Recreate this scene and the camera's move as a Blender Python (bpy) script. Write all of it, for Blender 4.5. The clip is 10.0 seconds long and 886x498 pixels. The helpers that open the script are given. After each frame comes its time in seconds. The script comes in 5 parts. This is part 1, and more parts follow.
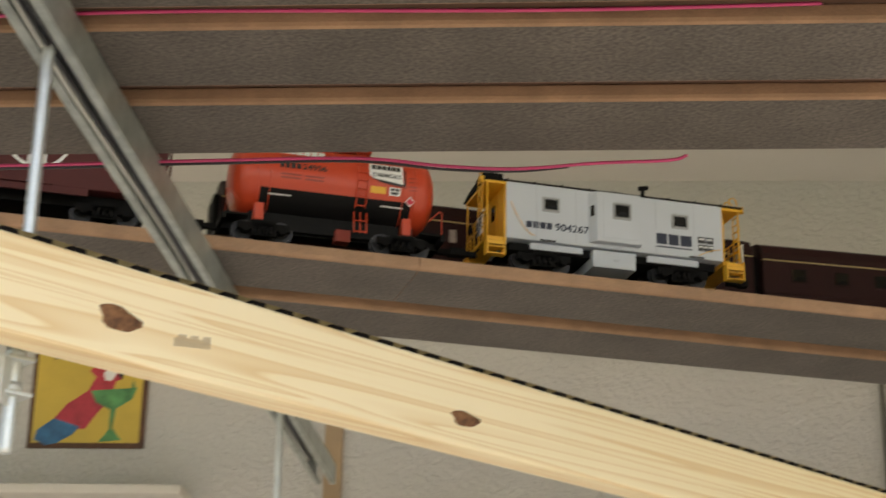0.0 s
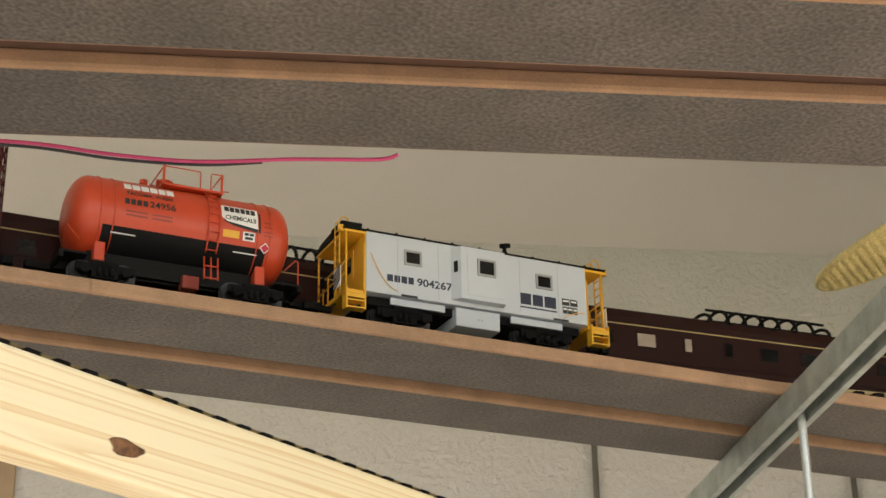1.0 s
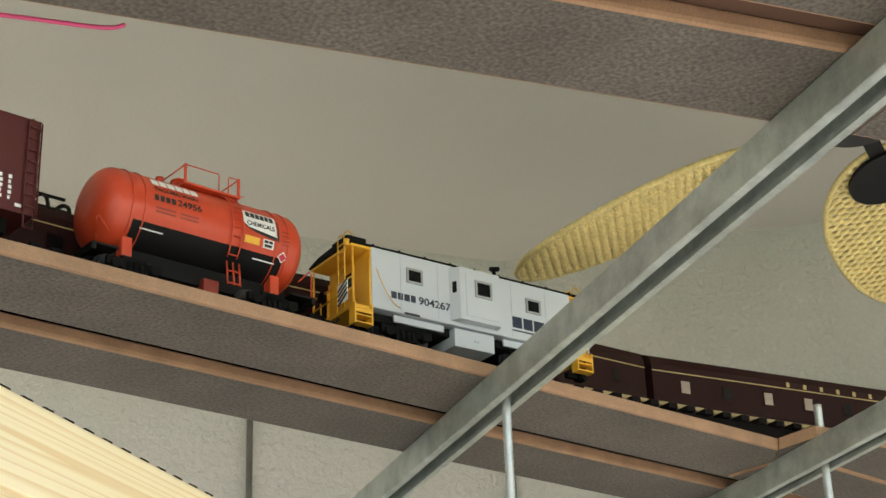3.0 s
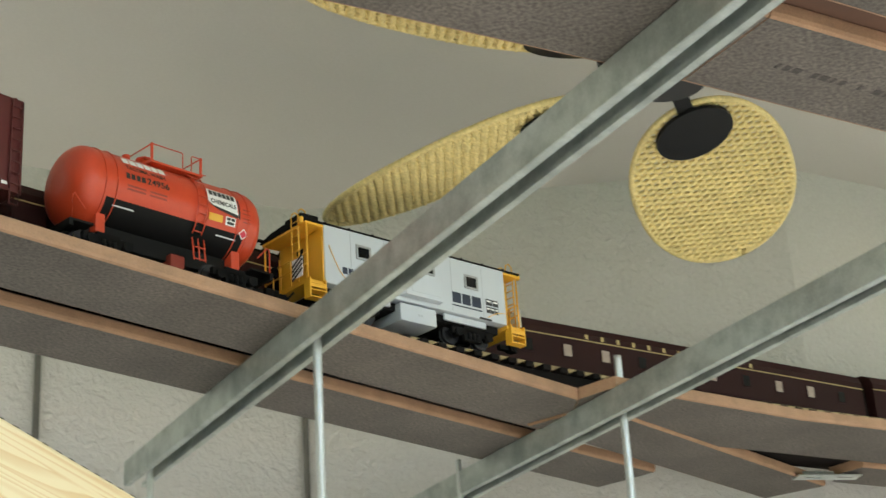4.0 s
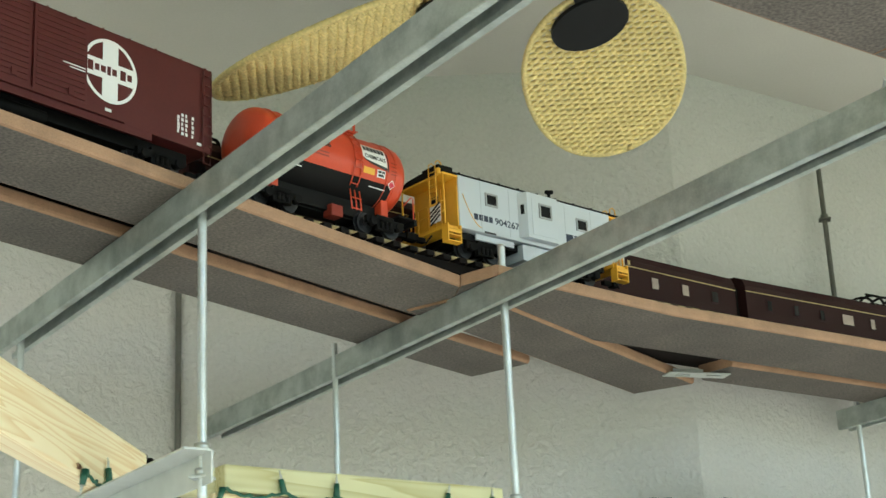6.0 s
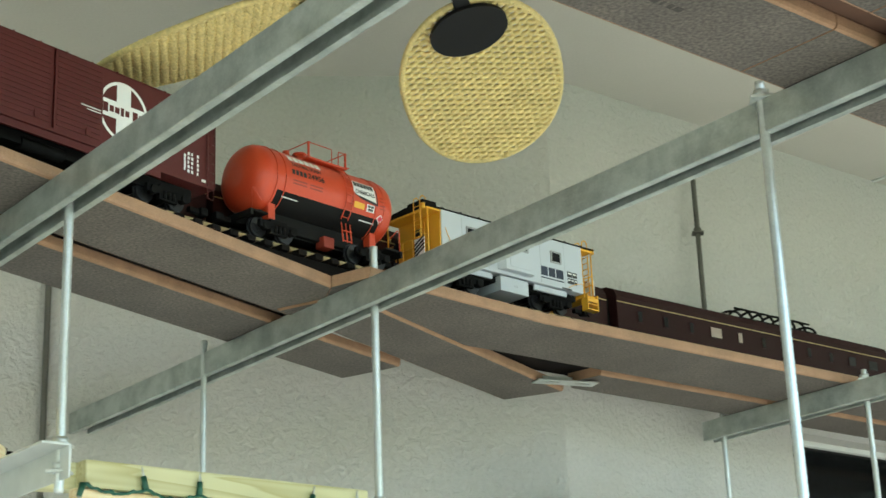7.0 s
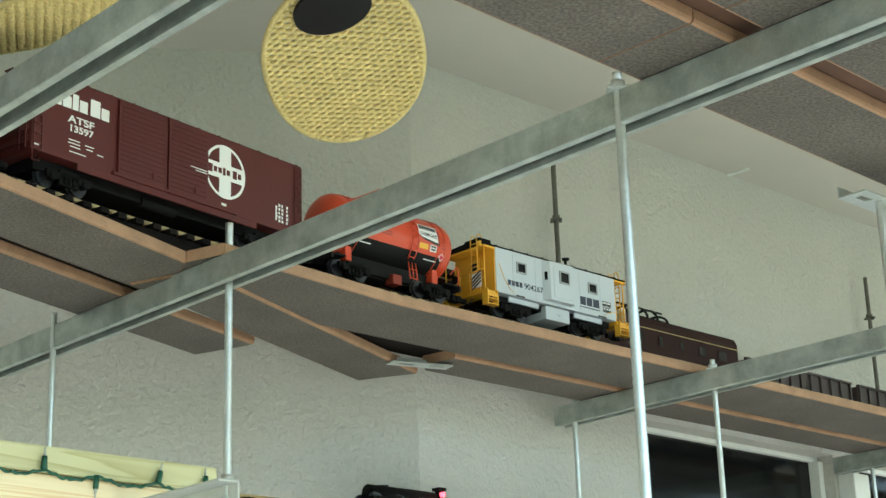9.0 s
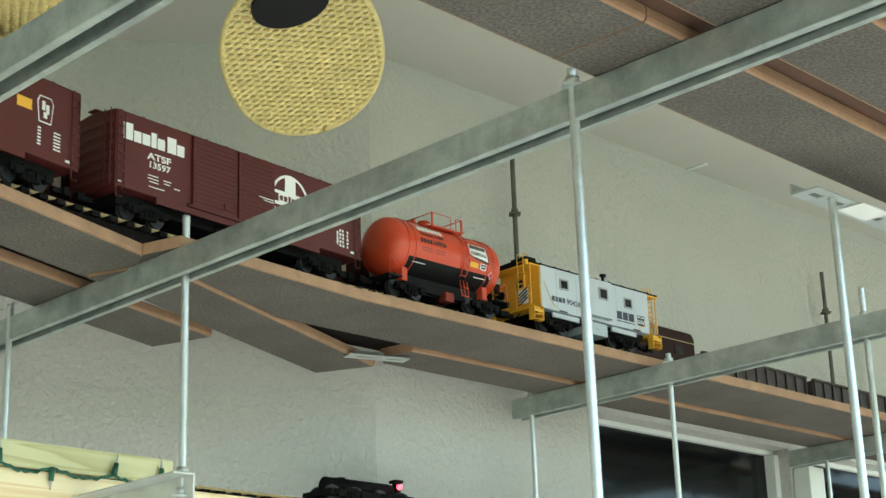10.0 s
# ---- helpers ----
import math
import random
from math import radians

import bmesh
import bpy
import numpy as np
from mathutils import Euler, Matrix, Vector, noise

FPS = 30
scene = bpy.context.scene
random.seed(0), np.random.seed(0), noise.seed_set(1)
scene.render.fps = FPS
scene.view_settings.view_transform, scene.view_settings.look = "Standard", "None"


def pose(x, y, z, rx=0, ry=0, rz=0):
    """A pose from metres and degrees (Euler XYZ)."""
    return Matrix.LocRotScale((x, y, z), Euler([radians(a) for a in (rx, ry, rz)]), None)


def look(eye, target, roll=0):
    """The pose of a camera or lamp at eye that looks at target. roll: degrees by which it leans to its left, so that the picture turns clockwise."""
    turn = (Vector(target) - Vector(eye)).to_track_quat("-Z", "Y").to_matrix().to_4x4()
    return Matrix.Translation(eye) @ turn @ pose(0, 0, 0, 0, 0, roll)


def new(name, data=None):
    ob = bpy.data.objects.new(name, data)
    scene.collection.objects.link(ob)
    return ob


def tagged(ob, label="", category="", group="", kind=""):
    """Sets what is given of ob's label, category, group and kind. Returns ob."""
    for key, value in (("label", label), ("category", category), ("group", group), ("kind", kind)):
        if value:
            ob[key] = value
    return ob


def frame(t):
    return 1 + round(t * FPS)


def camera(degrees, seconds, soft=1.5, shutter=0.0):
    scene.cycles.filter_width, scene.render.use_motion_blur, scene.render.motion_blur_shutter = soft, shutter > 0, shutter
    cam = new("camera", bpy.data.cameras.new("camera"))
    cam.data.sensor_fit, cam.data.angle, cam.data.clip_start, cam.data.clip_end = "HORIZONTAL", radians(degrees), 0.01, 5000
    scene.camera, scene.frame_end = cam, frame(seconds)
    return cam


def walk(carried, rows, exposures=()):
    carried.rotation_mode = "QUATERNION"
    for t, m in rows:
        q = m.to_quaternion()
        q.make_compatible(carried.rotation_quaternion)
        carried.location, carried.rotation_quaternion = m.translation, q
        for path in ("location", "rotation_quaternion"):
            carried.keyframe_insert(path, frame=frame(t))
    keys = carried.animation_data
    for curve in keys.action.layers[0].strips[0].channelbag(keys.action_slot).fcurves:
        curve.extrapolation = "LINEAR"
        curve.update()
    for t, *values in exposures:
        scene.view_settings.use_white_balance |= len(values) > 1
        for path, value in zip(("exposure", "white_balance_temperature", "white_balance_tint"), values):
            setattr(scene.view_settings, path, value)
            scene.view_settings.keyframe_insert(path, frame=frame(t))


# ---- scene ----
cam = camera(29.9, 10.0, soft=1.5, shutter=0.3)
PATH = [
    (0, look((0.443, -0.252, 1.656), (-0.965, 0.997, 2.332), 1.0)),
    (0.5, look((0.335, -0.159, 1.661), (-0.890, 1.233, 2.412), -1.4)),
    (1, look((0.277, -0.044, 1.659), (-0.852, 1.407, 2.447), -1.0)),
    (1.5, look((0.243, 0.075, 1.669), (-0.894, 1.503, 2.486), 1.7)),
    (2, look((0.146, 0.090, 1.635), (-0.839, 1.630, 2.445), -0.6)),
    (2.2, look((0.122, 0.070, 1.637), (-0.784, 1.662, 2.440), -0.9)),
    (3.3, look((0.032, 0.123, 1.649), (-0.651, 1.817, 2.464), -2.6)),
    (3.5, look((0.025, 0.125, 1.634), (-0.622, 1.840, 2.435), -2.8)),
    (4, look((-0.013, 0.117, 1.632), (-0.490, 1.902, 2.399), -3.7)),
    (4.5, look((-0.043, 0.121, 1.625), (-0.451, 1.944, 2.340), -3.6)),
    (5, look((-0.061, 0.123, 1.617), (-0.463, 1.956, 2.308), -2.9)),
    (6.3, look((-0.044, 0.138, 1.621), (-0.346, 2.010, 2.258), -2.5)),
    (6.5, look((-0.039, 0.135, 1.620), (-0.315, 2.010, 2.259), -2.2)),
    (7, look((-0.030, 0.138, 1.618), (-0.230, 2.021, 2.259), -2.2)),
    (7.5, look((-0.024, 0.139, 1.620), (-0.153, 2.030, 2.257), -2.1)),
    (8, look((-0.020, 0.141, 1.618), (-0.110, 2.037, 2.249), -2.0)),
    (8.5, look((-0.019, 0.141, 1.619), (-0.085, 2.040, 2.242), -1.9)),
    (9, look((-0.018, 0.140, 1.618), (-0.057, 2.043, 2.232), -1.9)),
    (9.5, look((-0.013, 0.140, 1.618), (-0.023, 2.045, 2.225), -1.8)),
    (10, look((-0.008, 0.130, 1.618), (-0.003, 2.037, 2.221), -2.0)),
]
walk(cam, PATH, exposures=[(0, 1.33, 7400, 14), (1, 1.73, 7400, 15), (2, 1.74, 7100, 12), (3.5, 1.89, 6520, 6), (5, 1.91, 6280, 2), (6.5, 1.90, 6150, -4), (10, 1.88, 6080, -6)])

# ---------------------------------------------------------------- light
SUN_EL, SUN_AZ = radians(48), radians(120)
world = bpy.data.worlds.new("sky")
scene.world = world
world.use_nodes = True
wn = world.node_tree
sky = wn.nodes.new("ShaderNodeTexSky")
sky.sky_type, sky.sun_disc, sky.sun_elevation, sky.sun_rotation = "NISHITA", False, SUN_EL, SUN_AZ
wn.nodes["Background"].inputs["Strength"].default_value = 0.12
wn.links.new(sky.outputs[0], wn.nodes["Background"].inputs[0])
sun = new("sun", bpy.data.lights.new("sun", "SUN"))
sun.data.energy, sun.data.angle, sun.data.color = 5.0, radians(0.6), (1.0, 0.95, 0.87)
# the sky's sun_rotation runs clockwise from +y
sun.matrix_world = look((0, 0, 0), (-math.sin(SUN_AZ) * math.cos(SUN_EL), -math.cos(SUN_AZ) * math.cos(SUN_EL), -math.sin(SUN_EL)))


# ---------------------------------------------------------------- materials
def material(name, color, rough=0.6, metal=0.0, var=0.25, scale=30.0, fine=0.0, fine_scale=300.0, bump=0.0, bump_scale=200.0, tint=None, stretch=(1, 1, 1), spec=0.5, piece=0.0):
    m = bpy.data.materials.new(name)
    m.use_nodes = True
    nt = m.node_tree
    b = nt.nodes["Principled BSDF"]
    b.inputs["Roughness"].default_value, b.inputs["Metallic"].default_value = rough, metal
    b.inputs["Specular IOR Level"].default_value = spec
    tc = nt.nodes.new("ShaderNodeTexCoord")
    mp = nt.nodes.new("ShaderNodeMapping")
    mp.inputs["Scale"].default_value = stretch
    nt.links.new(tc.outputs["Object"], mp.inputs["Vector"])
    n1 = nt.nodes.new("ShaderNodeTexNoise")
    n1.inputs["Scale"].default_value, n1.inputs["Detail"].default_value, n1.inputs["Roughness"].default_value = scale, 5, 0.6
    nt.links.new(mp.outputs[0], n1.inputs["Vector"])
    ramp = nt.nodes.new("ShaderNodeValToRGB")
    c = Vector(color[:3])
    other = Vector(tint) if tint else c * (1 - var)
    ramp.color_ramp.elements[0].position, ramp.color_ramp.elements[1].position = 0.35, 0.65
    ramp.color_ramp.elements[0].color = (*other, 1)
    ramp.color_ramp.elements[1].color = (*c, 1)
    nt.links.new(n1.outputs["Fac"], ramp.inputs[0])
    col = ramp.outputs[0]
    n2 = nt.nodes.new("ShaderNodeTexNoise")
    n2.inputs["Scale"].default_value, n2.inputs["Detail"].default_value = fine_scale, 3
    nt.links.new(mp.outputs[0], n2.inputs["Vector"])
    if fine:
        r2 = nt.nodes.new("ShaderNodeMapRange")
        r2.inputs[1].default_value, r2.inputs[2].default_value = 0.3, 0.7
        r2.inputs[3].default_value, r2.inputs[4].default_value = 1 - fine, 1 + fine
        nt.links.new(n2.outputs["Fac"], r2.inputs[0])
        mul = nt.nodes.new("ShaderNodeVectorMath")
        mul.operation = "SCALE"
        nt.links.new(col, mul.inputs[0])
        nt.links.new(r2.outputs[0], mul.inputs["Scale"])
        col = mul.outputs[0]
    if piece:
        info = nt.nodes.new("ShaderNodeObjectInfo")
        r3 = nt.nodes.new("ShaderNodeMapRange")
        r3.inputs[3].default_value, r3.inputs[4].default_value = 1 - piece, 1 + piece
        nt.links.new(info.outputs["Random"], r3.inputs[0])
        mul = nt.nodes.new("ShaderNodeVectorMath")
        mul.operation = "SCALE"
        nt.links.new(col, mul.inputs[0])
        nt.links.new(r3.outputs[0], mul.inputs["Scale"])
        col = mul.outputs[0]
    nt.links.new(col, b.inputs["Base Color"])
    rr = nt.nodes.new("ShaderNodeMapRange")
    rr.inputs[3].default_value, rr.inputs[4].default_value = max(0.05, rough - 0.1), min(1, rough + 0.1)
    nt.links.new(n1.outputs["Fac"], rr.inputs[0])
    nt.links.new(rr.outputs[0], b.inputs["Roughness"])
    if bump:
        n3 = nt.nodes.new("ShaderNodeTexNoise")
        n3.inputs["Scale"].default_value, n3.inputs["Detail"].default_value = bump_scale, 4
        nt.links.new(mp.outputs[0], n3.inputs["Vector"])
        bp = nt.nodes.new("ShaderNodeBump")
        bp.inputs["Strength"].default_value, bp.inputs["Distance"].default_value = 1.0, bump
        nt.links.new(n3.outputs["Fac"], bp.inputs["Height"])
        nt.links.new(bp.outputs[0], b.inputs["Normal"])
    return m


def stucco_material():
    """Knock-down stucco: flattened plateaus with worm-like hollows between them."""
    m = material("stucco", (0.545, 0.532, 0.503), 0.9, var=0.06, scale=3.0, fine=0.04, fine_scale=120)
    nt = m.node_tree
    b = nt.nodes["Principled BSDF"]
    tc = nt.nodes.new("ShaderNodeTexCoord")
    n = nt.nodes.new("ShaderNodeTexNoise")
    n.inputs["Scale"].default_value, n.inputs["Detail"].default_value, n.inputs["Distortion"].default_value = 70, 3, 0.35
    nt.links.new(tc.outputs["Object"], n.inputs["Vector"])
    r = nt.nodes.new("ShaderNodeValToRGB")
    r.color_ramp.elements[0].position, r.color_ramp.elements[1].position = 0.33, 0.67
    nt.links.new(n.outputs["Fac"], r.inputs[0])
    n2 = nt.nodes.new("ShaderNodeTexNoise")
    n2.inputs["Scale"].default_value = 300
    nt.links.new(tc.outputs["Object"], n2.inputs["Vector"])
    add = nt.nodes.new("ShaderNodeMath")
    add.operation = "MULTIPLY_ADD"
    add.inputs[1].default_value = 0.35
    nt.links.new(n2.outputs["Fac"], add.inputs[0])
    nt.links.new(r.outputs[0], add.inputs[2])
    bp = nt.nodes.new("ShaderNodeBump")
    bp.inputs["Strength"].default_value, bp.inputs["Distance"].default_value = 1.0, 0.0024
    nt.links.new(add.outputs[0], bp.inputs["Height"])
    nt.links.new(bp.outputs[0], b.inputs["Normal"])
    return m


def pine_material(name, base, dark, along):
    """Sawn pine: long grain rings running along one axis."""
    m = material(name, base, 0.55, var=0.1, scale=4, fine=0.05, fine_scale=250)
    nt = m.node_tree
    b = nt.nodes["Principled BSDF"]
    tc = nt.nodes.new("ShaderNodeTexCoord")
    mp = nt.nodes.new("ShaderNodeMapping")
    mp.inputs["Scale"].default_value = [0.34 if i == along else 13 for i in range(3)]
    nt.links.new(tc.outputs["Object"], mp.inputs["Vector"])
    n = nt.nodes.new("ShaderNodeTexNoise")
    n.inputs["Scale"].default_value, n.inputs["Detail"].default_value, n.inputs["Distortion"].default_value = 2.2, 2, 0.6
    nt.links.new(mp.outputs[0], n.inputs["Vector"])
    mul = nt.nodes.new("ShaderNodeMath")
    mul.operation = "MULTIPLY"
    mul.inputs[1].default_value = 11
    nt.links.new(n.outputs["Fac"], mul.inputs[0])
    fr = nt.nodes.new("ShaderNodeMath")
    fr.operation = "FRACT"
    nt.links.new(mul.outputs[0], fr.inputs[0])
    r = nt.nodes.new("ShaderNodeValToRGB")
    r.color_ramp.elements[0].color, r.color_ramp.elements[0].position = (*base, 1), 0.35
    r.color_ramp.elements[1].color, r.color_ramp.elements[1].position = (*dark, 1), 0.9
    e = r.color_ramp.elements.new(1.0)
    e.color = (*base, 1)
    nt.links.new(fr.outputs[0], r.inputs[0])
    nt.links.new(r.outputs[0], b.inputs["Base Color"])
    return m


def wicker_material():
    m = material("woven_palm", (0.78, 0.64, 0.28), 0.65, var=0.15, scale=25, fine=0.15, fine_scale=200)
    return m


M = {}
M["stucco"] = stucco_material()
M["plaster"] = material("ceiling_plaster", (0.630, 0.600, 0.545), 0.9, var=0.05, scale=2.0, fine=0.02, fine_scale=150, bump=0.0006, bump_scale=150)
M["board_face"] = material("fibreboard_face", (0.124, 0.107, 0.094), 0.8, var=0.30, scale=9, fine=0.45, fine_scale=230, bump=0.0003, bump_scale=500, piece=0.06)
M["board_edge"] = material("fibreboard_edge", (0.365, 0.218, 0.130), 0.85, var=0.25, scale=20, fine=0.12, fine_scale=500)
M["galv"] = material("galvanised_steel", (0.50, 0.54, 0.51), 0.42, 0.55, var=0.36, scale=24, fine=0.06, fine_scale=300)
M["zinc"] = material("zinc_rod", (0.66, 0.69, 0.68), 0.35, 0.7, var=0.12, scale=40, fine=0.05)
M["pine"] = pine_material("pine_lumber", (0.92, 0.79, 0.53), (0.80, 0.60, 0.33), 0)
M["knot"] = material("pine_knot", (0.075, 0.028, 0.012), 0.6, var=0.4, scale=90, tint=(0.30, 0.14, 0.06))
M["stamp"] = material("grade_stamp_ink", (0.42, 0.34, 0.24), 0.8, var=0.3, scale=150)
M["wicker"] = wicker_material()
M["black_metal"] = material("black_fan_metal", (0.009, 0.009, 0.010), 0.5, var=0.2, scale=40, spec=0.2)
M["black_plastic"] = material("black_plastic", (0.008, 0.0075, 0.0075), 0.75, var=0.3, scale=60, spec=0.12)
M["tie"] = material("tie_plastic", (0.010, 0.008, 0.0075), 0.8, spec=0.1, var=0.3, scale=80, piece=0.2)
M["brass_rail"] = material("brass_rail", (0.33, 0.25, 0.13), 0.4, 0.9, var=0.3, scale=60)
M["orange"] = material("tank_orange", (0.57, 0.062, 0.022), 0.36, var=0.06, scale=14, fine=0.03)
M["tank_black"] = material("tank_black", (0.008, 0.0075, 0.0075), 0.6, spec=0.15, var=0.2, scale=30)
M["grey_paint"] = material("pale_grey_paint", (0.50, 0.535, 0.57), 0.5, var=0.04, scale=12)
M["yellow"] = material("safety_yellow_plastic", (0.80, 0.42, 0.035), 0.45, var=0.08, scale=20)
M["navy"] = material("navy_lettering", (0.015, 0.022, 0.045), 0.5, var=0.1)
M["white"] = material("white_lettering", (0.80, 0.80, 0.78), 0.6, var=0.05)
M["red_mark"] = material("red_placard", (0.60, 0.03, 0.06), 0.5, var=0.1)
M["gold"] = material("gold_lettering", (0.55, 0.42, 0.18), 0.5, var=0.1)
M["oxide"] = material("boxcar_oxide_red", (0.090, 0.0175, 0.0165), 0.5, spec=0.3, var=0.12, scale=15, fine=0.05)
M["tuscan"] = material("tuscan_red", (0.028, 0.0085, 0.008), 0.6, spec=0.15, var=0.15, scale=15)
M["wheel"] = material("wheel_metal", (0.05, 0.05, 0.055), 0.4, 0.6, var=0.3, scale=60)
M["dark_glass"] = material("dark_model_glass", (0.008, 0.009, 0.010), 0.08, var=0.1, spec=0.3)
# pale pane colour that stands in for the light in lit coach windows
M["lit_glass"] = material("lit_pane_tone", (0.42, 0.33, 0.27), 0.4, var=0.15, scale=40)
M["wire_pink"] = material("pink_wire", (0.55, 0.05, 0.17), 0.45, var=0.1)
M["wire_black"] = material("black_wire", (0.02, 0.02, 0.025), 0.5, var=0.1)
M["wire_green"] = material("green_wire", (0.02, 0.11, 0.07), 0.5, var=0.2)
M["bulb"] = material("clear_bulb", (0.55, 0.56, 0.52), 0.1, var=0.1)
M["white_frame"] = material("white_vinyl", (0.78, 0.79, 0.77), 0.45, var=0.05)
M["conduit"] = material("grey_conduit", (0.20, 0.19, 0.17), 0.6, var=0.2, scale=20)
# dark olive rod steel: shade beside the house wall is put into its colour
M["shaded_steel"] = material("shaded_steel", (0.13, 0.125, 0.105), 0.6, 0.3, var=0.25, scale=40)
M["tan_trim"] = material("tan_wood_trim", (0.40, 0.28, 0.17), 0.6, var=0.2, scale=12)
M["poster_yellow"] = material("poster_yellow", (0.62, 0.44, 0.07), 0.5, var=0.15, scale=9)
M["poster_red"] = material("poster_red", (0.50, 0.035, 0.06), 0.5, var=0.35, scale=25)
M["poster_blue"] = material("poster_blue", (0.03, 0.17, 0.36), 0.5, var=0.5, scale=25)
M["poster_green"] = material("poster_green", (0.10, 0.34, 0.12), 0.5, var=0.5, scale=25)
M["poster_rust"] = material("rusted_sign_edge", (0.12, 0.055, 0.03), 0.7, var=0.4, scale=25)
M["paver"] = material("patio_concrete", (0.26, 0.245, 0.22), 0.9, var=0.15, scale=1.2, fine=0.1, fine_scale=40)
M["grass"] = material("lawn", (0.07, 0.12, 0.03), 0.95, var=0.35, scale=2, fine=0.3, fine_scale=60)


# ---------------------------------------------------------------- mesh helpers
def bm_box(bm, lo, hi, m=0, bevel=0.0):
    r = bmesh.ops.create_cube(bm, size=1)
    vs = r["verts"]
    for v in vs:
        v.co = [(lo[i] + hi[i]) / 2 + v.co[i] * (hi[i] - lo[i]) for i in range(3)]
    fs = list({f for v in vs for f in v.link_faces})
    for f in fs:
        f.material_index = m
    if bevel:
        es = list({e for f in fs for e in f.edges})
        r = bmesh.ops.bevel(bm, geom=es, offset=bevel, segments=2, affect="EDGES", profile=0.6)
        for f in r["faces"]:
            f.material_index = m
    return bm


def box(lo, hi, bevel=0.0):
    return bm_box(bmesh.new(), lo, hi, 0, bevel)


def bm_cyl(bm, a, b, r, seg=12, r2=None, m=0):
    a, b = Vector(a), Vector(b)
    d = b - a
    q = bmesh.ops.create_cone(bm, cap_ends=True, segments=seg, radius1=r, radius2=r if r2 is None else r2, depth=d.length)
    rot = Vector((0, 0, 1)).rotation_difference(d.normalized()).to_matrix()
    for v in q["verts"]:
        v.co = rot @ v.co + (a + b) / 2
    for f in {f for v in q["verts"] for f in v.link_faces}:
        f.material_index = m
        f.smooth = len(f.verts) == 4
    return bm


def cyl(a, b, r, seg=12, r2=None):
    return bm_cyl(bmesh.new(), a, b, r, seg, r2)


def bm_prism(bm, pts, z0, z1, side_m=0, cap_m=0):
    """An upright prism over a plan polygon (counter-clockwise)."""
    lo = [bm.verts.new((p[0], p[1], z0)) for p in pts]
    hi = [bm.verts.new((p[0], p[1], z1)) for p in pts]
    f = bm.faces.new(lo[::-1])
    f.material_index = cap_m
    f = bm.faces.new(hi)
    f.material_index = cap_m
    n = len(pts)
    for i in range(n):
        f = bm.faces.new((lo[i], lo[(i + 1) % n], hi[(i + 1) % n], hi[i]))
        f.material_index = side_m
    bmesh.ops.recalc_face_normals(bm, faces=bm.faces)
    return bm


def bm_tube(bm, pts, r, seg=6, closed=False):
    pts = [Vector(p) for p in pts]
    rings = []
    for i, p in enumerate(pts):
        d = (pts[min(i + 1, len(pts) - 1)] - pts[max(i - 1, 0)]).normalized()
        a = d.cross(Vector((0, 0, 1)))
        if a.length < 0.05:
            a = d.cross(Vector((1, 0, 0)))
        a.normalize()
        b = d.cross(a)
        rings.append([bm.verts.new(p + r * (a * math.cos(t) + b * math.sin(t))) for t in (2 * math.pi * k / seg for k in range(seg))])
    for i in range(len(rings) - 1):
        for k in range(seg):
            f = bm.faces.new((rings[i][k], rings[i][(k + 1) % seg], rings[i + 1][(k + 1) % seg], rings[i + 1][k]))
            f.smooth = True
    bm.faces.new(rings[0][::-1])
    bm.faces.new(rings[-1])
    bmesh.ops.recalc_face_normals(bm, faces=bm.faces)
    return bm


def tube(pts, r, seg=6):
    return bm_tube(bmesh.new(), pts, r, seg)


def mesh_of(name, bm, mats):
    me = bpy.data.meshes.new(name)
    bm.to_mesh(me)
    bm.free()
    for m in mats if isinstance(mats, (list, tuple)) else [mats]:
        me.materials.append(m)
    return me


def part(name, bm, mats, parent=None, label="", at=None):
    ob = new(name, mesh_of(name, bm, mats) if isinstance(bm, bmesh.types.BMesh) else bm)
    if parent:
        ob.parent = parent
    if at is not None:
        ob.matrix_basis = at
    return tagged(ob, label)


def thing(name, m, label, category, group="", kind=""):
    ob = new(name)
    ob.empty_display_size = 0.05
    ob.matrix_basis = m
    return tagged(ob, label, category, group, kind)


def lettering(name, text, size, mat, parent, m, label="", width=None):
    """Raised letters in the built-in font, centred on the pose m, facing its +z."""
    cu = bpy.data.curves.new(name, "FONT")
    cu.body, cu.size, cu.extrude, cu.align_x, cu.align_y = text, size, 0.00012, "CENTER", "CENTER"
    cu.offset = size * 0.022
    tmp = bpy.data.objects.new(name, cu)
    me = bpy.data.meshes.new_from_object(tmp)
    bpy.data.objects.remove(tmp)
    if width:
        w = max(v.co.x for v in me.vertices) - min(v.co.x for v in me.vertices)
        for v in me.vertices:
            v.co.x *= width / w
    me.materials.clear()
    me.materials.append(mat)
    return part(name, me, None, parent, label, m)


def bars(name, widths, gap, h, mat, parent, m, label=""):
    """A row of plain bars in place of writing, centred on m, facing its +z."""
    bm = bmesh.new()
    total = sum(widths) + gap * (len(widths) - 1)
    x = -total / 2
    for w in widths:
        bm_box(bm, (x, -h / 2, -0.0001), (x + w, h / 2, 0.0002))
        x += w + gap
    return part(name, bm, mat, parent, label, m)


# ---------------------------------------------------------------- plan
V2 = lambda x, y: np.array((x, y), float)
VX, VY = V2(0.700, 0.714), V2(-0.714, 0.700)      # along the house wall, and towards it
D1 = V2(0.4439, 0.8961)                          # the slanted stretch of shelf
N1 = V2(-D1[1], D1[0])
P1, P2 = V2(-1.148, 1.118), V2(0.222, 3.171)       # points on the front edges of the two stretches
ZB, TH = 2.38, 0.018                               # underside of the shelf boards and their thickness
Z_RAIL = ZB + TH + 0.035
CEIL = 3.10


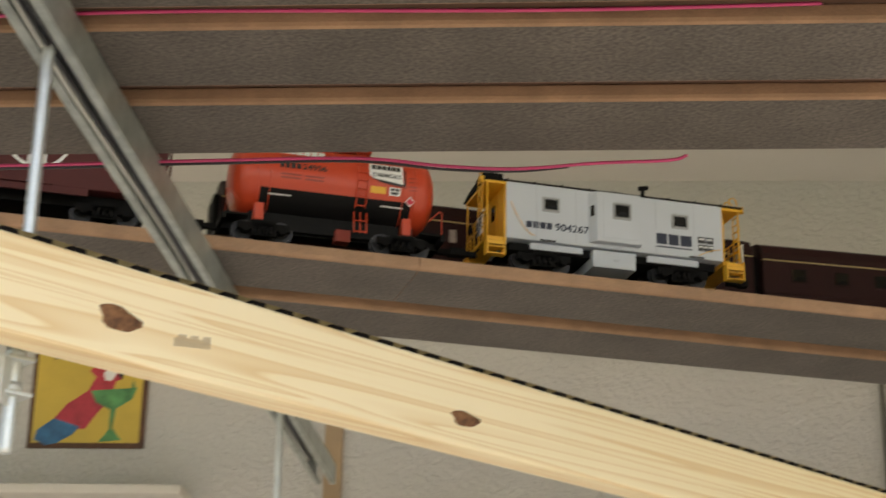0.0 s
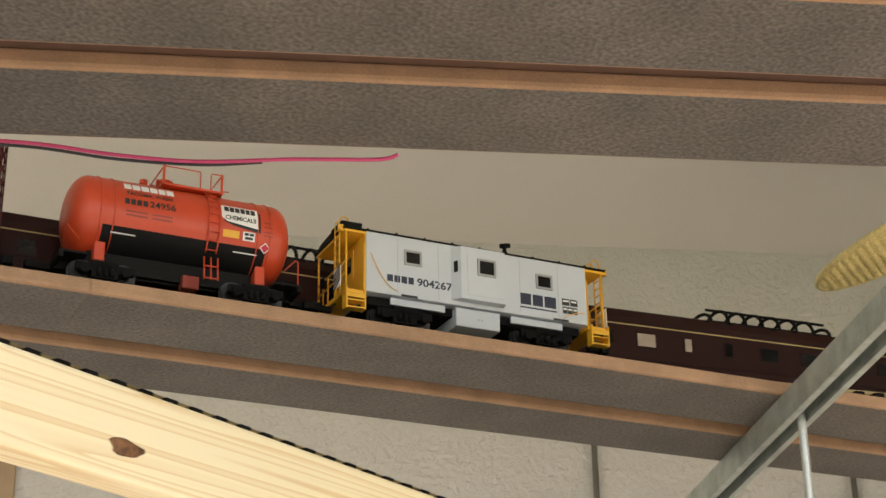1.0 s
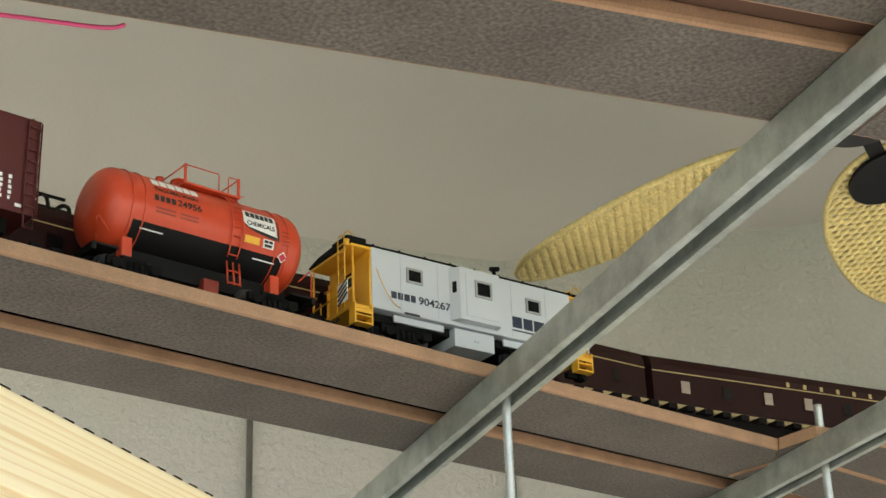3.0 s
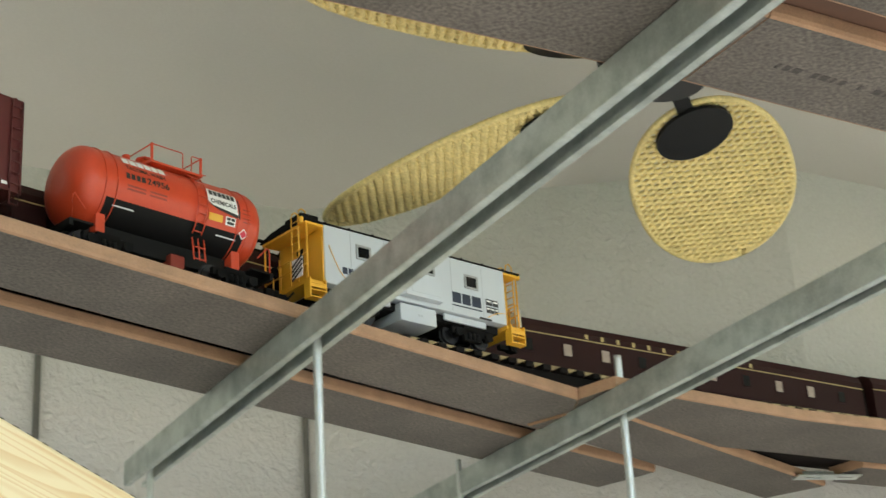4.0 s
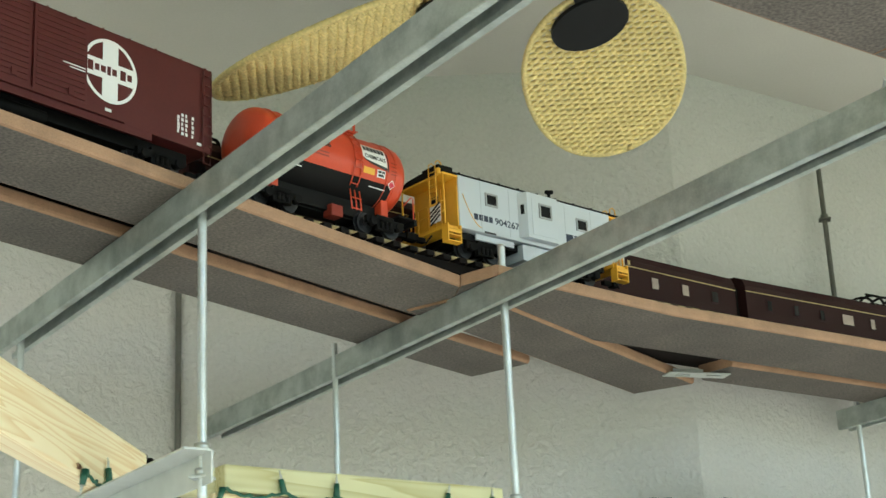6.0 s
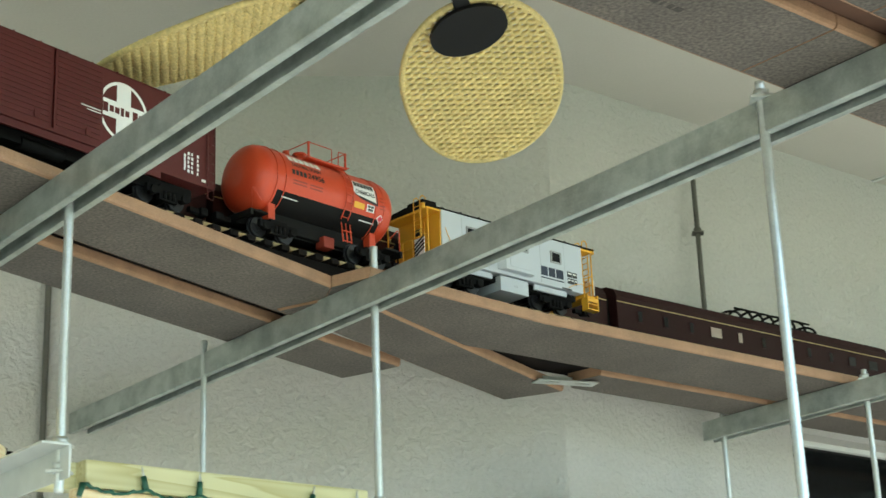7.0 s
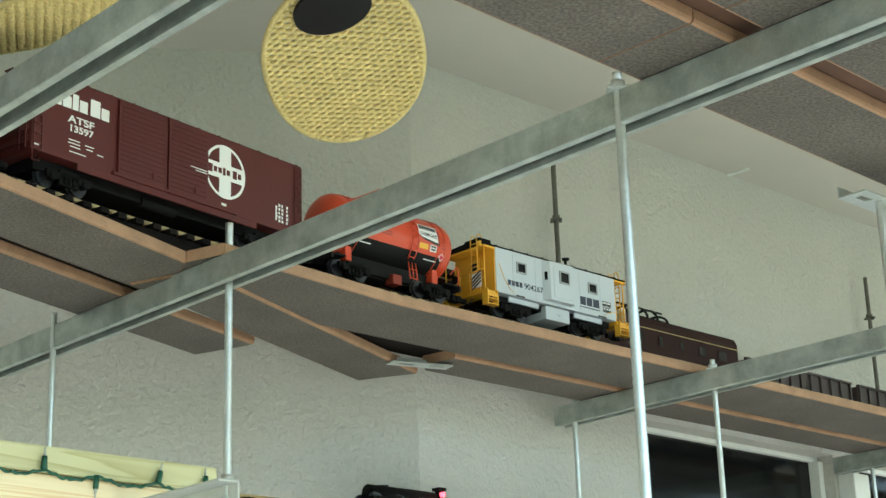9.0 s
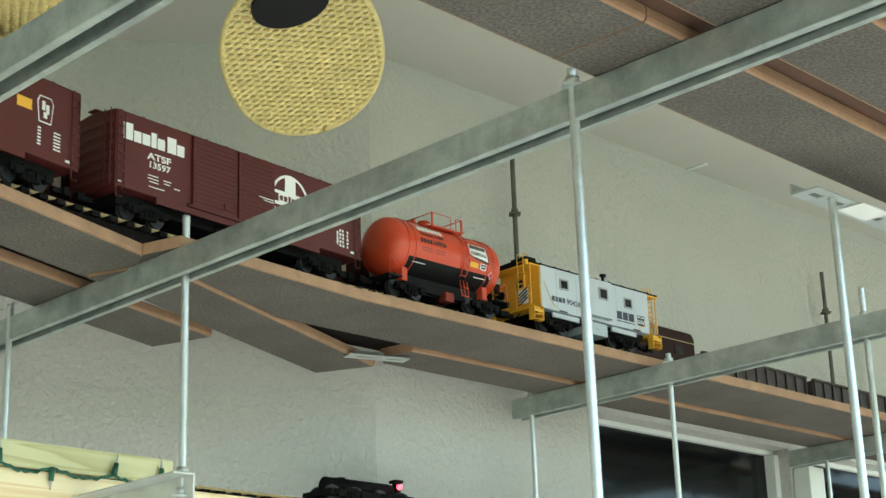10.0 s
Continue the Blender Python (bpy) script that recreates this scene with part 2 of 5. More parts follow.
def track_path(o1, o2, radius):
    a, b = P1 + N1 * o1, P2 + VY * o2
    k = np.linalg.solve(np.column_stack([D1, -VX]), b - a)
    x = a + D1 * k[0]
    th = math.acos(D1 @ VX)
    tl = radius * math.tan(th / 2)
    s0 = x - D1 * tl
    right = V2(D1[1], -D1[0])
    c = s0 + radius * right

    def at(s):
        if s < 0:
            return s0 + D1 * s
        if s < radius * th:
            q = s / radius
            return c + radius * (-right * math.cos(q) + D1 * math.sin(q))
        return x + VX * (tl + s - radius * th)
    return at


main_line = track_path(0.130, 0.1106, 5.5)
back_line = track_path(0.257, 0.2555, 5.5)


def heading(line, s):
    d = line(s + 0.01) - line(s - 0.01)
    return math.degrees(math.atan2(d[1], d[0]))


def at_line(line, s, z, half=0.11):
    """The pose of a car whose bogies stand half a wheelbase either side of s."""
    a, b = line(s - half), line(s + half)
    c, d = (a + b) / 2, b - a
    return pose(c[0], c[1], z, 0, 0, math.degrees(math.atan2(d[1], d[0])))


# ---------------------------------------------------------------- setting
def wall(name, a, b, z0, z1, thick, mat, label):
    """A wall with its visible face on the line a-b and its body behind, on the left of a to b."""
    a, b = Vector((*a, 0)), Vector((*b, 0))
    ln = (b - a).length
    ob = part(name, box((0, 0, z0), (ln, thick, z1)), mat, None, label, Matrix.Translation(a) @ pose(0, 0, 0, 0, 0, math.degrees(math.atan2(b.y - a.y, b.x - a.x))))
    return tagged(ob, label, "wall", kind="structure")


CORNER = V2(-0.1455, 3.3925)
INNER = V2(-1.155, 3.193)
FAR_L = INNER - VX * 3.3
wall("wall_bay", INNER, CORNER, 0, CEIL, 0.15, M["stucco"], "beige knock-down stucco wall of the porch bay")
wall("wall_west", FAR_L, INNER, 0, CEIL, 0.15, M["stucco"], "beige stucco porch wall behind the train shelves")
W0, W1 = 0.701, 1.479                 # the window opening along the house wall, from the corner
WTOP, WBOT = 2.402, 0.9


def wall_with_openings(name, a, spans, ln, mat, label):
    bm = bmesh.new()
    x = 0.0
    for s0, s1, z0, z1 in spans:
        bm_box(bm, (x, 0, 0), (s0, 0.15, CEIL))
        bm_box(bm, (s0, 0, z1), (s1, 0.15, CEIL))
        bm_box(bm, (s0, 0, 0), (s1, 0.15, z0))
        x = s1
    bm_box(bm, (x, 0, 0), (ln, 0.15, CEIL))
    bmesh.ops.remove_doubles(bm, verts=bm.verts, dist=1e-5)
    ob = part(name, bm, mat, None, label, pose(a[0], a[1], 0, 0, 0, math.degrees(math.atan2(VX[1], VX[0]))))
    return tagged(ob, label, "wall", kind="structure")


house = wall_with_openings("wall_house", CORNER, [(W0, W1, WBOT, WTOP), (W1 + 0.12, W1 + 1.6, WBOT, WTOP)], 5.0, M["stucco"], "beige stucco house wall with dark windows")
HOUSE = pose(CORNER[0], CORNER[1], 0, 0, 0, math.degrees(math.atan2(VX[1], VX[0])))


def window(name, x0, x1):
    w = thing(name, HOUSE @ pose(x0, 0.05, WBOT), "white vinyl window with dark glass in the stucco wall", "window", kind="structure")
    wd, ht, fr = x1 - x0, WTOP - WBOT, 0.03
    for n, lo, hi in (("window_frame", (0, -0.004, ht - 0.013), (wd, 0.05, ht)), ("window_frame", (0, -0.02, 0), (wd, 0.05, fr)),
                      ("window_frame", (0, 0.0, fr), (0.010, 0.05, ht - 0.013)), ("window_frame", (wd - 0.022, -0.02, fr), (wd, 0.05, ht - 0.013))):
        part(n, box(lo, hi, 0.003), M["white_frame"], w)
    p = part("pane", box((0.015, 0.010, fr), (wd - 0.023, 0.016, ht - 0.013)), M["dark_glass"], w, "dark reflecting glass")
    return w


window("window_1", W0 + 0.001, W1 - 0.001)
window("window_2", W1 + 0.121, W1 + 1.599)
tagged(part("window_post", box((0, 0, 0), (0.07, 0.05, 1.5), 0.004), M["white_frame"], None, "", HOUSE @ pose(W1 + 0.01, -0.052, WBOT - 0.05)), "white vinyl post between the windows", "window post", kind="structure")

# ceiling over the whole porch; outside it lies the open sky
cpts = [VX * -4.5 - VY * 0.55, VX * 8.0 - VY * 0.55, VX * 8.0 + VY * 4.5, VX * -4.5 + VY * 4.5]
tagged(part("ceiling", bm_prism(bmesh.new(), cpts, CEIL, CEIL + 0.2), M["plaster"]), "smooth beige painted plaster porch ceiling", "ceiling", kind="structure")
tagged(part("floor", box((-9, -9, -0.1), (11, 11, 0.0)), M["paver"]), "pale concrete porch floor", "floor", kind="structure")
tagged(part("ground", box((-400, -400, -0.3), (400, 400, -0.12)), M["grass"]), "lawn around the porch", "ground", kind="structure")


# ---------------------------------------------------------------- shelf boards
def board(pts, label, z0=ZB, th=TH):
    """A fibreboard plank over a plan polygon: dark skin, tan sawn edge with softened arrises."""
    c = sum(pts) / len(pts)
    bm = bm_prism(bmesh.new(), [p - c for p in pts], 0, th, 1, 0)
    bm.normal_update()
    for low, cut in ((True, 0.0052), (False, 0.0020)):
        es = [e for e in bm.edges if abs(e.verts[0].co.z - e.verts[1].co.z) < 1e-6 and (e.verts[0].co.z < th / 2) == low and e.calc_length() > 0.25 and any(abs(f.normal.z) > 0.9 for f in e.link_faces) and any(abs(f.normal.z) < 0.1 for f in e.link_faces)]
        r = bmesh.ops.bevel(bm, geom=es, offset=cut, segments=2, affect="EDGES", profile=0.5)
        for f in r["faces"]:
            f.material_index = 1
        bm.normal_update()
    ob = part("shelf_board", bm, [M["board_face"], M["board_edge"]], None, "", pose(c[0], c[1], z0))
    return tagged(ob, label, "shelf board", "train shelf boards")


def strip(p, d, n, s0, s1, o0, o1):
    return [p + d * s0 + n * o0, p + d * s1 + n * o0, p + d * s1 + n * o1, p + d * s0 + n * o1]


TXT = "dark brown-grey fibreboard plank with tan sawn edges, on steel struts"
board(strip(P1, D1, N1, -2.2, -0.0004, 0, 0.150), TXT)
board([P1 + D1 * 0.0004, P1 + D1 * 1.560, P1 + D1 * 1.70 + N1 * 0.150, P1 + D1 * 0.0004 + N1 * 0.150], TXT)
board(strip(P1, D1, N1, -2.2, 2.022, 0.190, 0.325), TXT)
board([V2(-0.391, 2.484), P2 + VX * -0.52, P2 + VX * 3.2, P2 + VX * 3.2 + VY * 0.178, P2 - VX * 0.62 + VY * 0.178, P1 + D1 * 1.702 + N1 * 0.150, P1 + D1 * 1.562], TXT)
board([V2(-0.437, 2.556), V2(-0.139, 3.264), V2(-0.262, 3.304), V2(-0.560, 2.610)], TXT, ZB - 0.0045)
board([V2(-0.063, 3.171), P2 + VX * 3.2 + VY * 0.196, P2 + VX * 3.2 + VY * 0.315, P2 - VX * 0.17 + VY * 0.315, V2(-0.127, 3.216)], TXT)
# dark brown that stands in for the shade in the board gaps
M["batten"] = material("gap_shade_strip", (0.11, 0.055, 0.035), 0.8, var=0.3, scale=14)
M["ink"] = material("faded_ink", (0.070, 0.060, 0.056), 0.8, var=0.5, scale=200)
NA, NB = V2(0.709, 0.705), V2(0.6808, 0.7325)      # the nearer shelves bend a little at their joint
JN = V2(-0.150, 1.552)                             # the joint on the far edge of the outermost nearer board
ND, NN = NB, V2(-NB[1], NB[0])
NM = (V2(-NA[1], NA[0]) + NN) / 2
for o in (0.0, 0.175, 0.344):
    w = 0.137 if o == 0 else 0.131
    at = lambda d, a, q: JN - NM * q + d * a
    board([at(NA, -2.2, o), at(NA, -0.0008, o), at(NA, -0.0008, o + w), at(NA, -2.2, o + w)][::-1], TXT)
    nb_ = board([at(NB, 0.0008, o), at(NB, 0.402, o), at(NB, 0.402, o + w), at(NB, 0.0008, o + w)][::-1], TXT)
    board([at(NB, 0.4045, o), at(NB, 3.2, o), at(NB, 3.2, o + w), at(NB, 0.4045, o + w)][::-1], TXT)
    if o < 0.3:
        # added strips close the gap from above: they darken it and hide the ceiling
        for d, a0, a1 in ((NA, -2.2, -0.001), (NB, 0.001, 3.2)):
            bt = part("batten", bm_prism(bmesh.new(), [at(d, a0, o + w - 0.03), at(d, a0, o + w + 0.07), at(d, a1, o + w + 0.07), at(d, a1, o + w - 0.03)], 0, 0.008), M["batten"], None, "", pose(0, 0, ZB + TH))
            tagged(bt, "dark brown strip added over the gap between shelf boards as its shade", "batten", "shelf battens")
    if o == 0:
        c_ = nb_.matrix_basis.translation
        for i in range(15):
            q = JN + ND * (0.068 + 0.0118 * i) - NM * 0.066
            w = 0.0020 + 0.0016 * (i % 3)
            if i not in (3, 8, 10):
                part("ink_mark", box((-w, -0.0045, -0.0003), (w, 0.0045, 0)), M["ink"], nb_, "faded ink mark", pose(q[0] - c_.x, q[1] - c_.y, 0, 0, 0, 48.5))


# ---------------------------------------------------------------- steel struts and rods
def channel(name, a, b, label, z_top=ZB - 0.001, w=0.041, h=0.041):
    """A cold-formed channel, open below, with turned-in lips."""
    a, b = V2(*a), V2(*b)
    d = b - a
    ln = float(np.hypot(*d))
    t, lip = 0.0026, 0.0105
    ob = thing(name, pose(a[0], a[1], z_top, 0, 0, math.degrees(math.atan2(d[1], d[0]))), label, "steel strut", "steel struts under the shelves")

    def extrude(prof):
        bm = bmesh.new()
        e0 = [bm.verts.new((0, y, z)) for y, z in prof]
        e1 = [bm.verts.new((ln, y, z)) for y, z in prof]
        for i in range(len(prof)):
            bm.faces.new((e0[i], e0[(i + 1) % len(prof)], e1[(i + 1) % len(prof)], e1[i]))
        bm.faces.new(e0)
        bm.faces.new(e1[::-1])
        bmesh.ops.triangulate(bm, faces=[f for f in bm.faces if len(f.verts) > 4])
        bmesh.ops.recalc_face_normals(bm, faces=bm.faces)
        return bm

    part("web", extrude([(-w / 2 + t, 0), (w / 2 - t, 0), (w / 2 - t, -t), (-w / 2 + t, -t)]), M["galv"], ob)
    for k in (-1, 1):
        r = 0.0012
        side = [(w / 2 - t, 0), (w / 2 - r, 0), (w / 2, -r), (w / 2, -h + r), (w / 2 - r, -h), (w / 2 - lip, -h), (w / 2 - lip, -h + 0.007), (w / 2 - lip + t, -h + 0.007), (w / 2 - lip + t, -h + t), (w / 2 - t, -h + t)]
        part("flange", extrude([(k * y, z) for y, z in side]), M["galv"], ob, "side wall with a turned-in lip")
    return ob


UD = V2(0.700, -0.714)
STRUT = "galvanised steel strut channel carrying the shelf boards"
A0, B0, C0, Z0_ = V2(-0.690, 2.000), V2(-0.388, 2.505), V2(0.442, 3.352), V2(-0.828, 0.387)
for p, back, fwd in ((A0, 0.72, 1.9), (B0, 1.07, 2.4), (C0, 0.415, 2.6), (Z0_, 1.95, 1.2), (V2(0.885, 4.372), 0.0, 2.0)):
    channel("strut", p - UD * back, p + UD * fwd, STRUT)


def rod(p, z0, z1, r=0.0052, nuts=(), label="zinc-plated threaded hanger rod with nuts and washers", mat="zinc"):
    """A threaded rod: fine turned grooves, with hexagon nuts on square washers."""
    t = thing("hanger_rod", pose(p[0], p[1], z0), label, "threaded rod", "hanger rods")
    bm = bmesh.new()
    n = max(2, int((z1 - z0) / 0.0045))
    pts = []
    seg = 10
    rings = []
    for i in range(n + 1):
        rr = r * (1.0 if i % 2 else 0.93)
        rings.append([bm.verts.new((rr * math.cos(2 * math.pi * k / seg), rr * math.sin(2 * math.pi * k / seg), (z1 - z0) * i / n)) for k in range(seg)])
    for i in range(n):
        for k in range(seg):
            bm.faces.new((rings[i][k], rings[i][(k + 1) % seg], rings[i + 1][(k + 1) % seg], rings[i + 1][k])).smooth = True
    bm.faces.new(rings[0][::-1])
    bm.faces.new(rings[-1])
    part("shaft", bm, M[mat], t)
    for z in nuts:
        part("nut", cyl((0, 0, z - z0), (0, 0, z - z0 + 0.009), 0.0095, 6), M[mat], t)
        part("washer", box((-0.013, -0.013, z - z0 - 0.0035), (0.013, 0.013, z - z0), 0.0008), M[mat], t)
    return t


rod(A0, 1.985, 2.352, 0.0062, (2.043, 2.012))
rod(B0, 1.95, 2.435, 0.0062, (2.043, 2.012, 2.383))
rod(V2(0.155, 1.927), 1.35, 2.402, 0.0062, (2.382,))
rod(V2(-0.736, 2.833), 1.80, 2.40, 0.0055)
rod(C0, 1.6, 2.402, 0.0055, (2.383,))
rod(V2(0.178, 3.602), 1.6, 2.39, 0.0055)
rod(V2(-1.140, 2.455), 1.8, 2.39, 0.0055)
rod(V2(0.521, 2.235), 1.5, 2.337, 0.0062)
rod(V2(0.760, 3.046), 1.5, 2.44, 0.0062, (2.383,))
rod(V2(0.885, 4.372) + UD * 0.10, 1.5, 2.40, 0.0055)
for x, z0, z1, zn in ((0.408, 2.42, 2.99, 2.812), (1.68, 2.42, 2.915, 2.80), (1.89, 2.42, 2.88, 2.79)):
    p = CORNER + VX * x - VY * 0.035
    rod(p, z0, z1, 0.0058, (zn,), "steel rod with a washer plate beside the stucco wall, its colour darkened for shade", "shaded_steel")
# ---------------------------------------------------------------- track
def track(line, s0, s1, z, label, bed=0.0):
    t = thing("track", pose(0, 0, 0), label, "model track", "model railway tracks")
    tie = mesh_of("tie", box((-0.008, -0.044, 0), (0.008, 0.044, 0.0085), 0.001), M["tie"])
    n = int((s1 - s0) / 0.034)
    for i in range(n + 1):
        s = s0 + 0.034 * i
        p = line(s)
        part("tie", tie, None, t, "", pose(p[0], p[1], z, 0, 0, heading(line, s) + random.uniform(-1.2, 1.2)))
    if bed:
        bm = bmesh.new()
        prev = None
        for i in range(int((s1 - s0) / 0.05) + 1):
            s = s0 + 0.05 * i
            p, h = line(s), radians(heading(line, s))
            nx, ny = -math.sin(h), math.cos(h)
            ring = [bm.verts.new((p[0] + nx * dy, p[1] + ny * dy, z + dz)) for dy, dz in ((-0.040, -bed), (0.040, -bed), (0.036, 0.0), (-0.036, 0.0))]
            if prev:
                for k in range(4):
                    bm.faces.new((prev[k], prev[(k + 1) % 4], ring[(k + 1) % 4], ring[k]))
            prev = ring
        bmesh.ops.recalc_face_normals(bm, faces=bm.faces)
        part("roadbed", bm, M["tie"], t, "dark roadbed strip")
    for side in (-1, 1):
        bm = bmesh.new()
        prev = None
        for i in range(int((s1 - s0) / 0.05) + 1):
            s = s0 + 0.05 * i
            p, h = line(s), radians(heading(line, s))
            nx, ny = -math.sin(h), math.cos(h)
            ring = [bm.verts.new((p[0] + nx * (side * 0.0225 + dy), p[1] + ny * (side * 0.0225 + dy), z + 0.0085 + dz)) for dy, dz in ((-0.003, 0), (0.003, 0), (0.0012, 0.004), (0.0015, 0.0083), (-0.0015, 0.0083), (-0.0012, 0.004))]
            if prev:
                for k in range(6):
                    bm.faces.new((prev[k], prev[(k + 1) % 6], ring[(k + 1) % 6], ring[k]))
            prev = ring
        bmesh.ops.recalc_face_normals(bm, faces=bm.faces)
        part("rail", bm, M["brass_rail"], t)
    return t


track(main_line, -1.5, 3.4, ZB + TH + 0.0175, "black tie model track with brass rails on the shelf", 0.0172)
track(back_line, -1.5, 3.4, ZB + TH + 0.0175, "black tie model track with brass rails near the wall", 0.0172)

# ---------------------------------------------------------------- rolling stock
SIDE = lambda x, z, y=-0.0531: pose(x, y, z, 90, 0, 0)      # a pose on the flank that faces the porch
WHEELS = []


def bogie(car, x, wb=0.058, r=0.0155):
    """A truck: cast side frames, bolster, springs and two wheelsets."""
    bm = bmesh.new()
    for sy in (-1, 1):
        y0, y1 = (sy * 0.036, sy * 0.043) if sy > 0 else (sy * 0.043, sy * 0.036)
        bm_box(bm, (-wb / 2 - 0.011, y0, 0.011), (wb / 2 + 0.011, y1, 0.022), 0, 0.001)
        bm_box(bm, (-0.017, y0, 0.003), (0.017, y1, 0.026), 0, 0.001)
        for sx in (-1, 1):
            bm_cyl(bm, (sx * wb / 2, sy * 0.036, 0.0135), (sx * wb / 2, sy * 0.047, 0.0135), 0.0065, 10)
        for k in (-0.008, 0.0, 0.008):
            bm_cyl(bm, (k, sy * 0.0435, 0.005), (k, sy * 0.0435, 0.016), 0.003, 8)
    bm_box(bm, (-0.010, -0.038, 0.014), (0.010, 0.038, 0.026), 0, 0.001)
    t = part("truck", bm, M["black_plastic"], car, "black cast truck frame", pose(x, 0, 0))
    for sx in (-1, 1):
        bm = bmesh.new()
        for sy in (-1, 1):
            bm_cyl(bm, (0, sy * 0.0205, 0), (0, sy * 0.0265, 0), r, 20)
            bm_cyl(bm, (0, sy * 0.0185, 0), (0, sy * 0.0205, 0), r + 0.0022, 20)
            bm_cyl(bm, (0, sy * 0.0265, 0), (0, sy * 0.0275, 0), r * 0.4, 10)
            for k in range(4):
                a = math.pi / 2 * k
                bm_box(bm, (math.cos(a) * r * 0.65 - 0.0012, sy * 0.0262 - 0.0008, math.sin(a) * r * 0.65 - 0.0012), (math.cos(a) * r * 0.65 + 0.0012, sy * 0.0262 + 0.0012, math.sin(a) * r * 0.65 + 0.0012))
        bm_cyl(bm, (0, -0.03, 0), (0, 0.03, 0), 0.003, 8)
        w = part("wheelset", bm, M["wheel"], t, "dark metal wheels on an axle", pose(sx * wb / 2, 0, r))
        WHEELS.append((w, sx * wb / 2, r, car))
    return t


def coupler(car, x, sx):
    bm = box((min(x, x + sx * 0.026), -0.004, 0.020), (max(x, x + sx * 0.026), 0.004, 0.028), 0.001)
    bm_box(bm, (min(x + sx * 0.018, x + sx * 0.032), -0.009, 0.018), (max(x + sx * 0.018, x + sx * 0.032), 0.006, 0.030), 0, 0.002)
    part("coupler", bm, M["black_plastic"], car, "black knuckle coupler")


def ladder(name, car, x, y, z0, z1, w, rungs, mat, along_x=True, r=0.0011, label=""):
    bm = bmesh.new()
    for k in (-1, 1):
        dx, dy = (k * w / 2, 0) if along_x else (0, k * w / 2)
        bm_cyl(bm, (x + dx, y + dy, z0), (x + dx, y + dy, z1), r, 6)
    for i in range(rungs):
        z = z0 + (z1 - z0) * (i + 0.5) / rungs
        d = (w / 2, 0) if along_x else (0, w / 2)
        bm_cyl(bm, (x - d[0], y - d[1], z), (x + d[0], y + d[1], z), r * 0.9, 6)
    return part(name, bm, M[mat], car, label)


def model_window(car, x, z, w, h, y, glass="dark_glass", frame_mat="window_trim"):
    bm = bmesh.new()
    f = 0.0028
    for lo, hi in (((-w / 2 - f, h / 2), (w / 2 + f, h / 2 + f)), ((-w / 2 - f, -h / 2 - f), (w / 2 + f, -h / 2)), ((-w / 2 - f, -h / 2), (-w / 2, h / 2)), ((w / 2, -h / 2), (w / 2 + f, h / 2))):
        bm_box(bm, (lo[0], lo[1], 0), (hi[0], hi[1], 0.0022))
    win = part("window", bm, M[frame_mat], car, "grey framed window", SIDE(x, z, y))
    part("pane", box((-w / 2, -h / 2, 0.0002), (w / 2, h / 2, 0.0009)), M[glass], win, "dark glass pane")
    return win


M["window_trim"] = material("window_trim_grey", (0.30, 0.31, 0.31), 0.5, var=0.1)
M["stripe"] = material("hazard_black", (0.02, 0.02, 0.02), 0.5, var=0.1)
M["seam"] = material("panel_seam", (0.40, 0.43, 0.46), 0.6, var=0.1)


